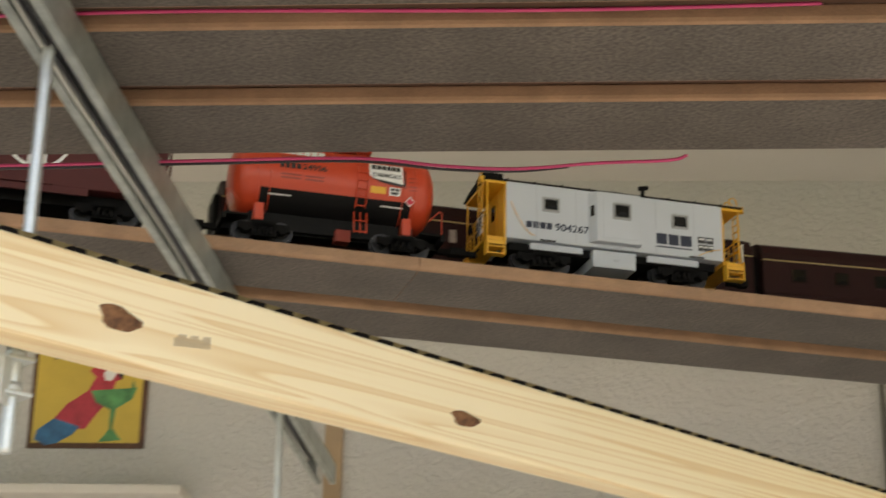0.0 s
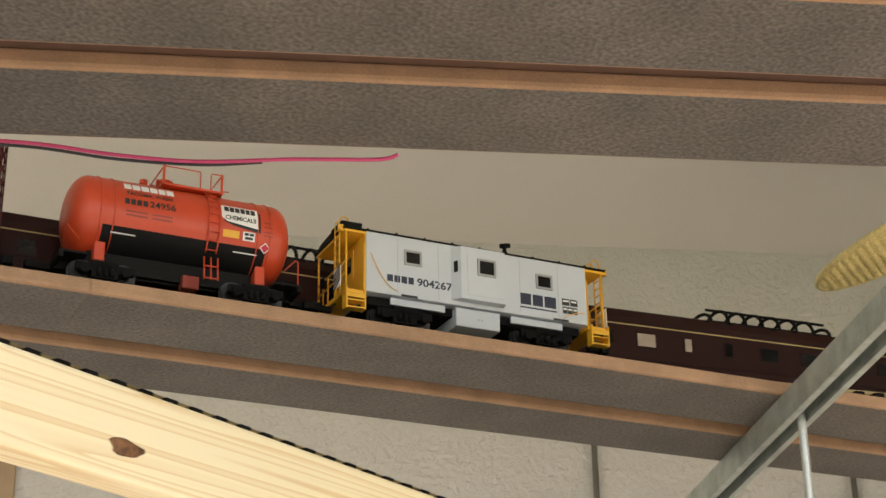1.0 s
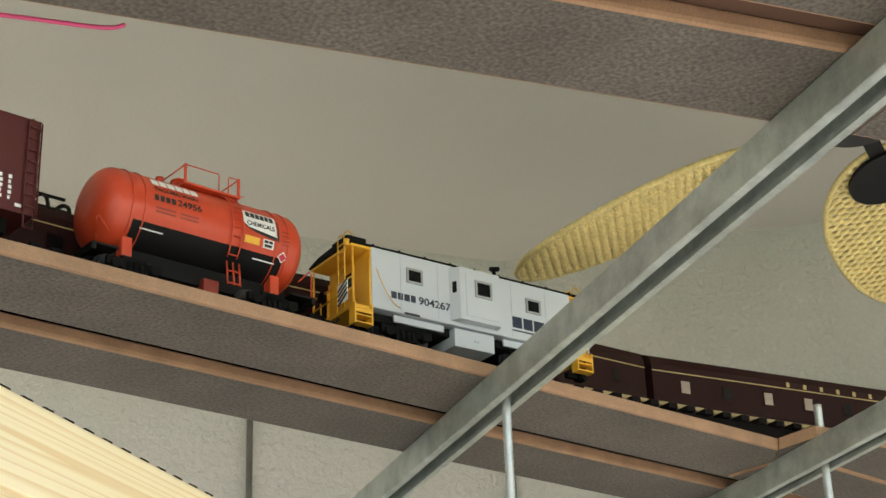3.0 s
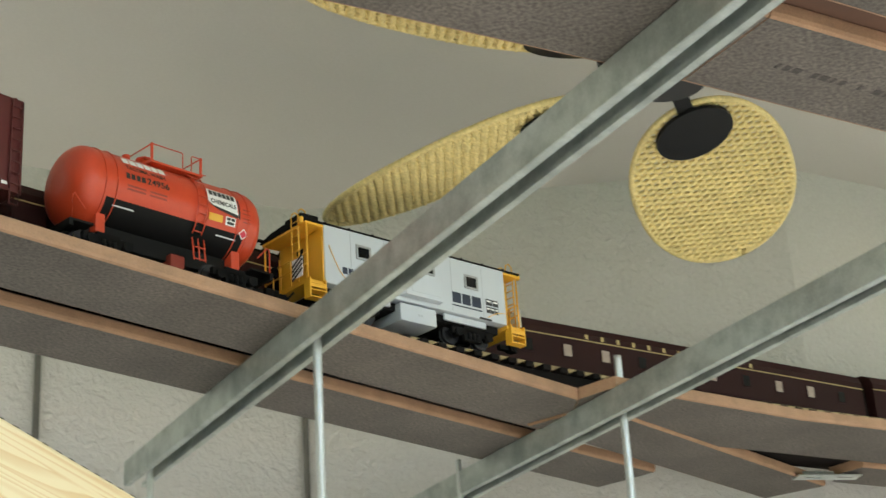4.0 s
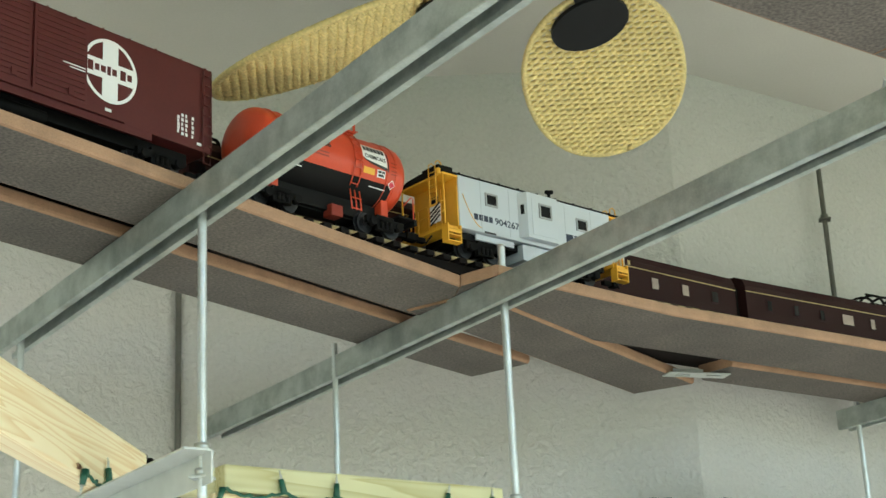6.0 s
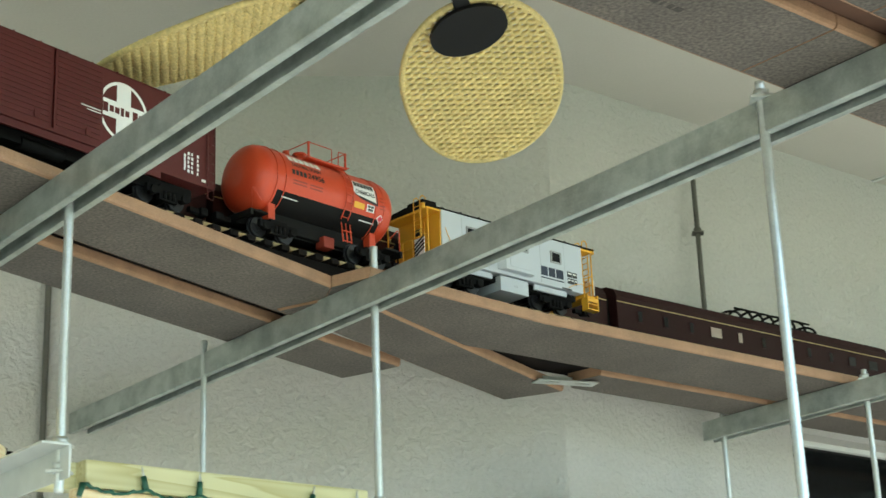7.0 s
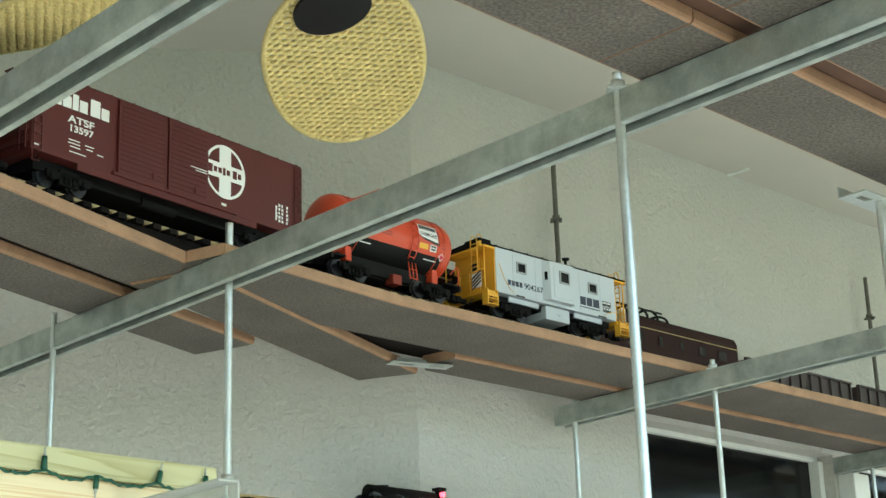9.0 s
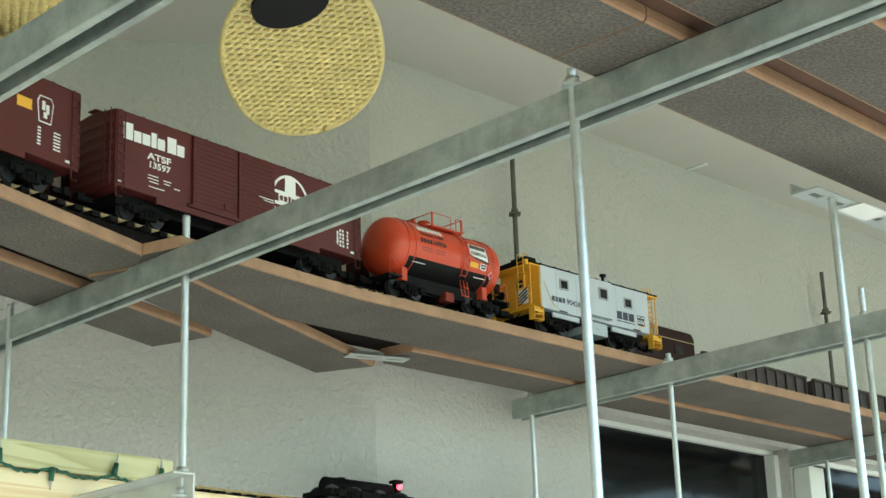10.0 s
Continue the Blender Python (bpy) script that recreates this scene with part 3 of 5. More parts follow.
def build_caboose():
    c = thing("caboose", pose(0, 0, 0), "pale grey model bay-window caboose with yellow end platforms", "caboose", "moving model train")
    B, T, L, W = 0.037, 0.125, 0.1675, 0.053
    bm = box((-L, -W, B), (L, W, T - 0.001), 0.0012)
    part("body", bm, M["grey_paint"], c, "pale grey panelled body")
    # low-arched dark roof with ribs over the platforms too
    bm = bmesh.new()
    prof = [(-W - 0.002, T - 0.002), (-W - 0.002, T), (-0.03, T + 0.006), (0, T + 0.008), (0.03, T + 0.006), (W + 0.002, T), (W + 0.002, T - 0.002)]
    e0 = [bm.verts.new((-0.200, y, z)) for y, z in prof]
    e1 = [bm.verts.new((0.200, y, z)) for y, z in prof]
    for i in range(7):
        bm.faces.new((e0[i], e0[(i + 1) % 7], e1[(i + 1) % 7], e1[i]))
    bm.faces.new(e0)
    bm.faces.new(e1[::-1])
    bmesh.ops.recalc_face_normals(bm, faces=bm.faces)
    roof = part("roof", bm, M["black_plastic"], c, "dark roof sheet")
    for k in range(9):
        x = -0.166 + 0.0415 * k
        bm = bmesh.new()
        for y0, z0, y1, z1 in ((-W - 0.003, T, 0, T + 0.009), (0, T + 0.009, W + 0.003, T)):
            bm_cyl(bm, (x, y0, z0), (x, y1, z1), 0.0016, 6)
        part("roof_rib", bm, M["black_plastic"], roof)
    bm = box((-0.200, -0.045, T + 0.004), (-0.170, -0.006, T + 0.012), 0.001)
    part("roof_walk", bm, M["black_plastic"], roof)
    bm = cyl((0.052, -0.03, T + 0.003), (0.052, -0.03, T + 0.020), 0.003, 10)
    bm_cyl(bm, (0.046, -0.03, T + 0.021), (0.060, -0.03, T + 0.024), 0.0035, 10)
    part("smoke_jack", bm, M["black_plastic"], roof, "black smoke pipe")
    # bay with canted ends
    for sy in (-1, 1):
        pts = [V2(-0.043, W * sy), V2(-0.034, (W + 0.013) * sy), V2(0.033, (W + 0.013) * sy), V2(0.036, W * sy)]
        bm = bm_prism(bmesh.new(), pts if sy < 0 else pts[::-1], B + 0.006, T - 0.006)
        bay = part("bay", bm, M["grey_paint"], c, "projecting pale grey bay")
        if sy < 0:
            part("bay_panel", box((-0.0255, -0.030, 0), (0.028, 0.031, 0.0008), 0.0003), M["grey_paint"], bay, "", SIDE(0.001, 0.079, -W - 0.013))
    m = pose(-0.0385, -W - 0.0065, 0.090, 90, 0, -55.3)
    part("bay_window", box((-0.003, -0.008, 0), (0.003, 0.008, 0.0008)), M["dark_glass"], c, "narrow dark bay window", m)
    model_window(c, -0.100, 0.094, 0.020, 0.016, -W)
    model_window(c, 0.100, 0.091, 0.020, 0.016, -W)
    model_window(c, 0.004, 0.091, 0.022, 0.019, -W - 0.0138)
    for x in (-0.122, -0.062, 0.062, 0.122):
        part("panel_seam", box((-0.0003, -0.040, 0), (0.0003, 0.040, 0.0003)), M["seam"], c, "", SIDE(x, 0.080, -W))
    # battery box and grey skirts
    part("battery_box", box((-0.036, -0.052, 0.008), (0.030, 0.052, 0.034), 0.001), M["grey_paint"], c, "pale grey equipment box below the bay")
    bars("box_marks", [0.003, 0.003], 0.002, 0.003, M["seam"], c, SIDE(0.0, 0.020, -0.0522))
    part("underframe", box((-0.160, -0.040, 0.024), (0.160, 0.040, 0.0355), 0.001), M["black_plastic"], c, "black underframe")
    for x0, x1 in ((-0.13, -0.05), (0.05, 0.13)):
        part("skirt", box((x0, -0.047, 0.026), (x1, -0.044, 0.0355)), M["grey_paint"], c)
    for x in (-0.105, 0.125):
        part("jacking_plate", box((-0.012, -0.0015, 0), (0.012, 0.0015, 0.0006)), M["stripe"], c, "", SIDE(x, 0.0385, -W))
    # writing: the road name is a plain mark, the number is lettered
    bars("road_mark", [0.0085, 0.0085, 0.0085, 0.0078], 0.0018, 0.0098, M["navy"], c, SIDE(-0.118, 0.061, -W), "dark road initials as plain bars")
    lettering("car_number", "904267", 0.0150, M["navy"], c, SIDE(-0.068, 0.0605, -W), "dark car number", 0.052)
    bars("road_logo", [0.017, 0.016, 0.018], 0.0025, 0.0165, M["navy"], c, SIDE(0.090, 0.062, -W), "large navy emblem of three plain blocks")
    part("logo_rule", box((-0.029, -0.001, 0), (0.029, 0.001, 0.0003)), M["navy"], c, "", SIDE(0.090, 0.0495, -W))
    for i, (dx, dz) in enumerate(((-0.0065, 0.0055), (0.0065, 0.0055), (-0.008, -0.0065), (0.0, -0.0065), (0.008, -0.0065))):
        w = 0.0058 if i < 2 else 0.0036
        part("data_plate", box((-w, -0.005, 0), (w, 0.005, 0.0003)), M["stripe"], c, "small dark data plate", SIDE(0.140 + dx, 0.061 + dz, -W))
        part("data_text", box((-w * 0.7, -0.0012, 0), (w * 0.7, 0.0012, 0.0006)), M["white"], c, "", SIDE(0.140 + dx, 0.0625 + dz, -W))
    for x0, x1, z0, z1 in ((-0.162, -0.125, 0.092, 0.043), (0.128, 0.162, 0.041, 0.053)):
        bm = tube([(x0 + (x1 - x0) * k / 8, -W - 0.003, z0 + (z1 - z0) * (1 - (1 - k / 8) ** 1.8)) for k in range(9)], 0.0006, 5)
        part("grab_iron", bm, M["yellow"], c, "thin curved yellow handrail")
    # yellow end platforms
    for sx in (-1, 1):
        x0, x1 = sorted((sx * L, sx * 0.198))
        part("end_wall", box((min(sx * L, sx * (L + 0.0015)), -W + 0.002, B), (max(sx * L, sx * (L + 0.0015)), W - 0.002, T - 0.003)), M["yellow"], c, "yellow end wall")
        part("end_door", box((min(sx * (L + 0.0016), sx * (L + 0.003)), -0.014, B + 0.004), (max(sx * (L + 0.0016), sx * (L + 0.003)), 0.014, T - 0.014), 0.0005), M["yellow"], c, "yellow end door")
        part("door_window", box((min(sx * (L + 0.0031), sx * (L + 0.0036)), -0.008, 0.080), (max(sx * (L + 0.0031), sx * (L + 0.0036)), 0.008, 0.102)), M["dark_glass"], c, "dark door window")
        part("platform", box((x0, -W, B - 0.006), (x1, W, B), 0.0008), M["yellow"], c, "yellow end platform")
        part("platform_ceiling", box((x0, -W + 0.001, T - 0.006), (x1, W - 0.001, T - 0.0025)), M["yellow"], c, "yellow platform ceiling")
        for sy in (-1, 1):
            part("corner_post", cyl((sx * 0.195, sy * 0.050, B), (sx * 0.195, sy * 0.050, T - 0.003), 0.0014, 6), M["yellow"], c, "yellow corner post")
            part("stanchion", cyl((sx * 0.170, sy * 0.051, B), (sx * 0.170, sy * 0.051, 0.105), 0.0011, 6), M["yellow"], c)
        for z in (0.060, 0.076):
            part("railing", cyl((sx * 0.196, -0.05, z), (sx * 0.196, 0.05, z), 0.0011, 6), M["yellow"], c, "yellow end railing")
        for y in (-0.03, -0.012, 0.012, 0.03):
            part("railing_bar", cyl((sx * 0.196, y, B), (sx * 0.196, y, 0.076), 0.001, 6), M["yellow"], c)
        # ladder that curls over the roof edge
        bm = bmesh.new()
        y0 = -0.030
        for dy in (-0.008, 0.008):
            pts = [(sx * 0.200, y0 + dy, 0.045), (sx * 0.200, y0 + dy, 0.135), (sx * 0.199, y0 + dy, 0.142), (sx * 0.194, y0 + dy, 0.146), (sx * 0.188, y0 + dy, 0.143), (sx * 0.186, y0 + dy, 0.130)]
            bm_tube(bm, pts, 0.0011, 6)
        for k in range(8):
            z = 0.050 + 0.011 * k
            bm_cyl(bm, (sx * 0.200, y0 - 0.008, z), (sx * 0.200, y0 + 0.008, z), 0.0009, 6)
        part("roof_ladder", bm, M["yellow"], c, "yellow ladder curling over the roof")
        bm = bmesh.new()
        bm_cyl(bm, (sx * 0.199, 0.022, 0.070), (sx * 0.201, 0.022, 0.070), 0.008, 16)
        part("brake_wheel", bm, M["black_plastic"], c, "black brake wheel")
        # hazard panel on the end, steps at the corners
        hz = part("hazard_panel", box((-0.012, -0.014, 0), (0.012, 0.014, 0.0008)), M["white"], c, "white panel with black diagonal stripes", pose(sx * 0.2015, -0.036, 0.056, 90, 0, 90 * sx))
        for k in range(4):
            part("hazard_stripe", box((-0.0135, -0.0017, 0.0008), (0.0135, 0.0017, 0.0012)), M["stripe"], hz, "", pose(0, -0.0095 + 0.0065 * k, 0, 0, 0, 28))
        for sy in (-1, 1):
            st = part("steps", box((min(sx * 0.170, sx * 0.172), sy * 0.052 - 0.007, 0.008), (max(sx * 0.170, sx * 0.172), sy * 0.052 + 0.007, B)), M["yellow"], c, "yellow corner steps")
            part("step_side", box((min(sx * 0.196, sx * 0.198), sy * 0.052 - 0.007, 0.008), (max(sx * 0.196, sx * 0.198), sy * 0.052 + 0.007, B)), M["yellow"], st)
            for z in (0.009, 0.019, 0.029):
                part("tread", box((min(sx * 0.171, sx * 0.197), sy * 0.052 - 0.007, z), (max(sx * 0.171, sx * 0.197), sy * 0.052 + 0.007, z + 0.0016)), M["yellow"], st)
            part("step_face", box((min(sx * 0.171, sx * 0.197), sy * 0.0585 - 0.0006, 0.0235), (max(sx * 0.171, sx * 0.197), sy * 0.0585 + 0.0006, 0.0285)), M["yellow"], st)
        part("marker_lamp", cyl((sx * 0.202, -0.047, 0.119), (sx * 0.202, -0.047, 0.128), 0.004, 10), M["yellow"], c, "yellow marker lamp")
        coupler(c, sx * 0.196, sx)
        part("air_hose", tube([(sx * 0.198, -0.02, 0.026), (sx * 0.206, -0.022, 0.018), (sx * 0.212, -0.022, 0.010)], 0.0015, 6), M["black_plastic"], c)
    bogie(c, -0.107)
    bogie(c, 0.107)
    return c


def lathe_tank(r, half, dome, seg=40):
    """A closed barrel along x with dished ends; material 1 on the lower belly between the end bands."""
    prof = [(-half + dome * (1 - math.cos(a)), r * math.sin(a) ** 0.75) for a in (math.pi / 2 * k / 8 for k in range(1, 9))]
    xs = [-half + dome, -half + dome + 0.014, -half + dome + 0.016] + [(-half + dome + 0.016) + (2 * half - 2 * dome - 0.032) * k / 10 for k in range(1, 10)] + [half - dome - 0.016, half - dome - 0.014, half - dome]
    rings = [(x, q) for x, q in prof[:-1]] + [(x, r) for x in xs] + [(-x, q) for x, q in prof[:-1][::-1]]
    bm = bmesh.new()
    vr = [[bm.verts.new((x, q * math.sin(2 * math.pi * k / seg), q * math.cos(2 * math.pi * k / seg))) for k in range(seg)] for x, q in rings]
    for i in range(len(vr) - 1):
        for k in range(seg):
            f = bm.faces.new((vr[i][k], vr[i][(k + 1) % seg], vr[i + 1][(k + 1) % seg], vr[i + 1][k]))
            f.smooth = True
            c = f.calc_center_median()
            if c.z < -r * 0.40 and -half + dome + 0.015 < c.x < half - dome - 0.015:
                f.material_index = 1
    bm.faces.new(vr[0][::-1])
    bm.faces.new(vr[-1])
    bmesh.ops.recalc_face_normals(bm, faces=bm.faces)
    return bm


def build_tank():
    c = thing("tank_car", pose(0, 0, 0), "glossy orange model tank car with a black belly", "tank car", "moving model train")
    R, H, ZC = 0.055, 0.147, 0.098
    part("barrel", lathe_tank(R, H, 0.026), [M["orange"], M["tank_black"]], c, "orange barrel with a black lower half", pose(0, 0, ZC))
    onb = lambda x, ang, d=0.0: pose(x, 0, ZC) @ pose(0, 0, 0, -ang, 0, 0) @ pose(0, -R - d, 0, 90, 0, 0)

    def wrap(name, bm, mat, ang, x, label=""):
        """Lays flat work on the round of the barrel: its y runs round the shell."""
        for v in bm.verts:
            a = radians(ang) + v.co.y / R
            rr = R + 0.0002 + v.co.z
            v.co = Vector((x + v.co.x, -rr * math.cos(a), ZC + rr * math.sin(a)))
        bmesh.ops.recalc_face_normals(bm, faces=bm.faces)
        return part(name, bm, mat, c, label)

    def flat(pts, th=0.0003, rows=6):
        ys = [p[1] for p in pts]
        y0, y1 = min(ys), max(ys)
        bm = bmesh.new()
        def xr(y):
            xs = []
            for i in range(len(pts)):
                (xa, ya), (xb, yb) = pts[i], pts[(i + 1) % len(pts)]
                if (ya - y) * (yb - y) <= 0 and ya != yb:
                    xs.append(xa + (xb - xa) * (y - ya) / (yb - ya))
            return min(xs), max(xs)
        rws = []
        for k in range(rows + 1):
            y = y0 + (y1 - y0) * k / rows
            a, b = xr(min(max(y, y0 + 1e-6), y1 - 1e-6))
            rws.append((bm.verts.new((a, y, th)), bm.verts.new((b, y, th))))
        for k in range(rows):
            bm.faces.new((rws[k][0], rws[k][1], rws[k + 1][1], rws[k + 1][0]))
        return bm

    # maker's name as plain white blocks, numbers lettered
    x = -0.082
    for w in (0.0095, 0.0098, 0.0098, 0.0095, 0.0085, 0.0095):
        wrap("name_block", flat([(0, -0.0065), (w, -0.0065), (w, 0.0065), (0, 0.0065)]), M["white"], 38, x, "white block of the maker's name")
        x += w + 0.0016
    bmt = lettering("place_name", "TACOMA, WASH", 0.0085, M["stripe"], c, onb(-0.050, 23, 0.0004), "dark place name", 0.060)
    bmt = lettering("car_number", "24956", 0.0125, M["stripe"], c, onb(-0.033, 9, 0.0004), "dark car number", 0.034)
    x = -0.082
    for w in (0.006, 0.006, 0.006, 0.006):
        wrap("initial_block", flat([(0, -0.0042), (w, -0.0042), (w, 0.0042), (0, 0.0042)]), M["stripe"], 9, x, "dark initials as plain bars")
        x += w + 0.0018
    for j, ang in enumerate((-5, -10)):
        for x0, x1 in ((-0.080, -0.052), (-0.046, -0.020)):
            wrap("small_print", flat([(x0, -0.0012), (x1, -0.0012), (x1, 0.0012), (x0, 0.0012)], rows=1), M["small_print"], ang, 0)
    wrap("shadow_panel", flat([(0.0475, -0.0125), (0.0975, -0.0195), (0.0975, 0.0110), (0.050, 0.0110)]), M["stripe"], 14, 0, "black shadow of the panel")
    pan = wrap("name_panel", flat([(0.0445, -0.0105), (0.0945, -0.0165), (0.0945, 0.0140), (0.0445, 0.0140)], 0.0006), M["white"], 16, 0, "white slanted name panel")
    x = 0.0485
    for w in (0.006, 0.0062, 0.0062, 0.006, 0.0055, 0.006):
        wrap("panel_block", flat([(0, -0.0042), (w, -0.0042), (w, 0.0042), (0, 0.0042)], 0.0009), M["stripe"], 24, x, "black block of the panel's name")
        x += w + 0.0011
    lettering("panel_text", "CHEMICALS", 0.0090, M["stripe"], c, onb(0.070, 10, 0.0009), "black lettering", 0.041)
    wrap("yellow_label", flat([(0.047, -0.0048), (0.069, -0.0048), (0.069, 0.0048), (0.047, 0.0048)], 0.0006), M["yellow"], -13, 0, "small yellow label")
    wrap("white_label", flat([(0.074, -0.0058), (0.090, -0.0058), (0.090, 0.0058), (0.074, 0.0058)], 0.0006), M["white"], -13, 0, "small white label")
    for dx, dy, w in ((0.0755, 0.0008, 0.006), (0.0825, 0.0008, 0.006), (0.0765, -0.0042, 0.011)):
        wrap("label_mark", flat([(dx, dy), (dx + w, dy), (dx + w, dy + 0.0036), (dx, dy + 0.0036)], 0.0009, 2), M["stripe"], -13, 0)
    wrap("placard", flat([(0.105, -0.0072), (0.1122, 0.0), (0.105, 0.0072), (0.0978, 0.0)], 0.0007), M["white"], -25, 0, "white diamond edge")
    wrap("placard_face", flat([(0.105, -0.0058), (0.1108, 0.0), (0.105, 0.0058), (0.0992, 0.0)], 0.0010), M["red_mark"], -25, 0, "red diamond placard")
    for dz in (0.010, 0.004, -0.003, -0.008):
        wrap("small_print", flat([(0.102, dz - 0.0008), (0.114, dz - 0.0008), (0.114, dz + 0.0008), (0.102, dz + 0.0008)], rows=1), M["small_print"], 0, 0)
    # straps, saddle, sill and end frames
    for sx in (-1, 1):
        for xx in (0.094, 0.111):
            bm = bmesh.new()
            pts = [(sx * xx, -(R + 0.0007) * math.cos(a), ZC + (R + 0.0007) * math.sin(a)) for a in (radians(-70 + 250 * k / 24) for k in range(25))]
            bm_tube(bm, pts, 0.0008, 5)
            part("strap", bm, M["orange"], c)
        part("saddle", box((min(sx * 0.098, sx * 0.112), -0.034, 0.030), (max(sx * 0.098, sx * 0.112), 0.034, 0.060), 0.002), M["orange"], c, "orange end saddle")
        part("end_sill", box((min(sx * 0.152, sx * 0.158), -0.048, 0.022), (max(sx * 0.152, sx * 0.158), 0.048, 0.032), 0.001), M["tank_black"], c)
        part("end_deck", box((min(sx * 0.122, sx * 0.156), -0.046, 0.030), (max(sx * 0.122, sx * 0.156), 0.046, 0.033), 0.0005), M["tank_black"], c)
        bm = tube([(sx * 0.153, -0.046, 0.032), (sx * 0.153, -0.046, 0.064), (sx * 0.150, -0.045, 0.067), (sx * 0.134, -0.044, 0.050)], 0.0010, 6)
        part("end_rail", bm, M["orange"], c, "orange corner handrail")
        part("step_text", box((-0.016, -0.0008, 0), (0.016, 0.0008, 0.0003)), M["white"], c, "", onb(sx * 0.080, -36, 0.0008))
        coupler(c, sx * 0.158, sx)
    part("centre_sill", box((-0.155, -0.012, 0.020), (0.155, 0.012, 0.034)), M["tank_black"], c)
    part("side_sill", box((-0.118, -0.020, 0.022), (0.118, 0.020, 0.048), 0.002), M["tank_black"], c, "black underframe below the barrel")
    part("brake_gear", box((0.004, -0.030, 0.012), (0.026, -0.010, 0.030), 0.002), M["brake_red"], c, "dark red brake gear")
    # dome platform with rails, valves
    part("platform", box((-0.030, -0.034, ZC + R - 0.004), (0.052, 0.034, ZC + R - 0.001), 0.0006), M["orange"], c, "orange walkway on top")
    bm = bmesh.new()
    for sx, xx in ((-1, -0.028), (1, 0.050)):
        for y in (-0.032, 0.032):
            bm_box(bm, (xx - 0.0015, y - 0.0012, ZC + R - 0.002), (xx + 0.0015, y + 0.0012, ZC + R + 0.024))
        bm_cyl(bm, (xx, -0.032, ZC + R + 0.023), (xx, 0.032, ZC + R + 0.023), 0.0010, 6)
        bm_cyl(bm, (xx, -0.032, ZC + R), (xx - sx * -0.010, -0.030, ZC + R + 0.002), 0.0008, 6)
    for y in (-0.032, 0.032):
        bm_tube(bm, [(-0.028, y, ZC + R + 0.023), (0.020, y, ZC + R + 0.023), (0.021, y, ZC + R + 0.021), (0.021, y, ZC + R)], 0.0008, 6)
        bm_tube(bm, [(0.050, y, ZC + R + 0.023), (0.036, y, ZC + R + 0.023), (0.035, y, ZC + R + 0.021), (0.035, y, ZC + R)], 0.0008, 6)
    part("dome_railing", bm, M["orange"], c, "orange dome railing")
    bm = cyl((-0.018, 0, ZC + R - 0.003), (-0.018, 0, ZC + R + 0.012), 0.010, 16)
    bm_cyl(bm, (-0.018, 0, ZC + R + 0.012), (-0.018, 0, ZC + R + 0.014), 0.0115, 16)
    part("dome", bm, M["orange"], c, "orange valve dome")
    bm = cyl((-0.046, 0, ZC + R - 0.002), (-0.046, 0, ZC + R + 0.008), 0.003, 10)
    bm_cyl(bm, (-0.046, 0, ZC + R + 0.004), (-0.046, 0, ZC + R + 0.012), 0.0055, 10)
    part("valve", bm, M["orange"], c)
    bm = cyl((0.018, 0, ZC + R - 0.002), (0.018, 0, ZC + R + 0.004), 0.007, 12)
    part("hatch", bm, M["orange"], c)
    bm = bmesh.new()
    for dx in (0.028, 0.042):
        bm_tube(bm, [(dx, -(R + 0.003) * math.cos(a), ZC + (R + 0.003) * math.sin(a)) for a in (radians(-42 + 105 * k / 12) for k in range(13))], 0.0010, 6)
    for k in range(9):
        a = radians(-38 + 12 * k)
        bm_cyl(bm, (0.028, -(R + 0.003) * math.cos(a), ZC + (R + 0.003) * math.sin(a)), (0.042, -(R + 0.003) * math.cos(a), ZC + (R + 0.003) * math.sin(a)), 0.0009, 6)
    part("side_ladder", bm, M["orange"], c, "orange ladder up the barrel")
    bm = bmesh.new()
    for z in (0.022, 0.038):
        bm_cyl(bm, (0.026, -0.050, z), (0.044, -0.050, z), 0.001, 6)
    for dx in (0.026, 0.035, 0.044):
        bm_cyl(bm, (dx, -0.050, 0.020), (dx, -0.046, 0.052), 0.0011, 6)
    part("stirrup", bm, M["orange"], c, "orange ladder stirrup")
    bogie(c, -0.098, 0.052)
    bogie(c, 0.098, 0.052)
    return c


M["small_print"] = material("faded_small_print", (0.30, 0.05, 0.03), 0.6, var=0.2)
M["brake_red"] = material("brake_gear_red", (0.25, 0.03, 0.015), 0.6, var=0.2)
M["car_end"] = material("end_oxide", (0.085, 0.0175, 0.0165), 0.55, var=0.15, scale=30)


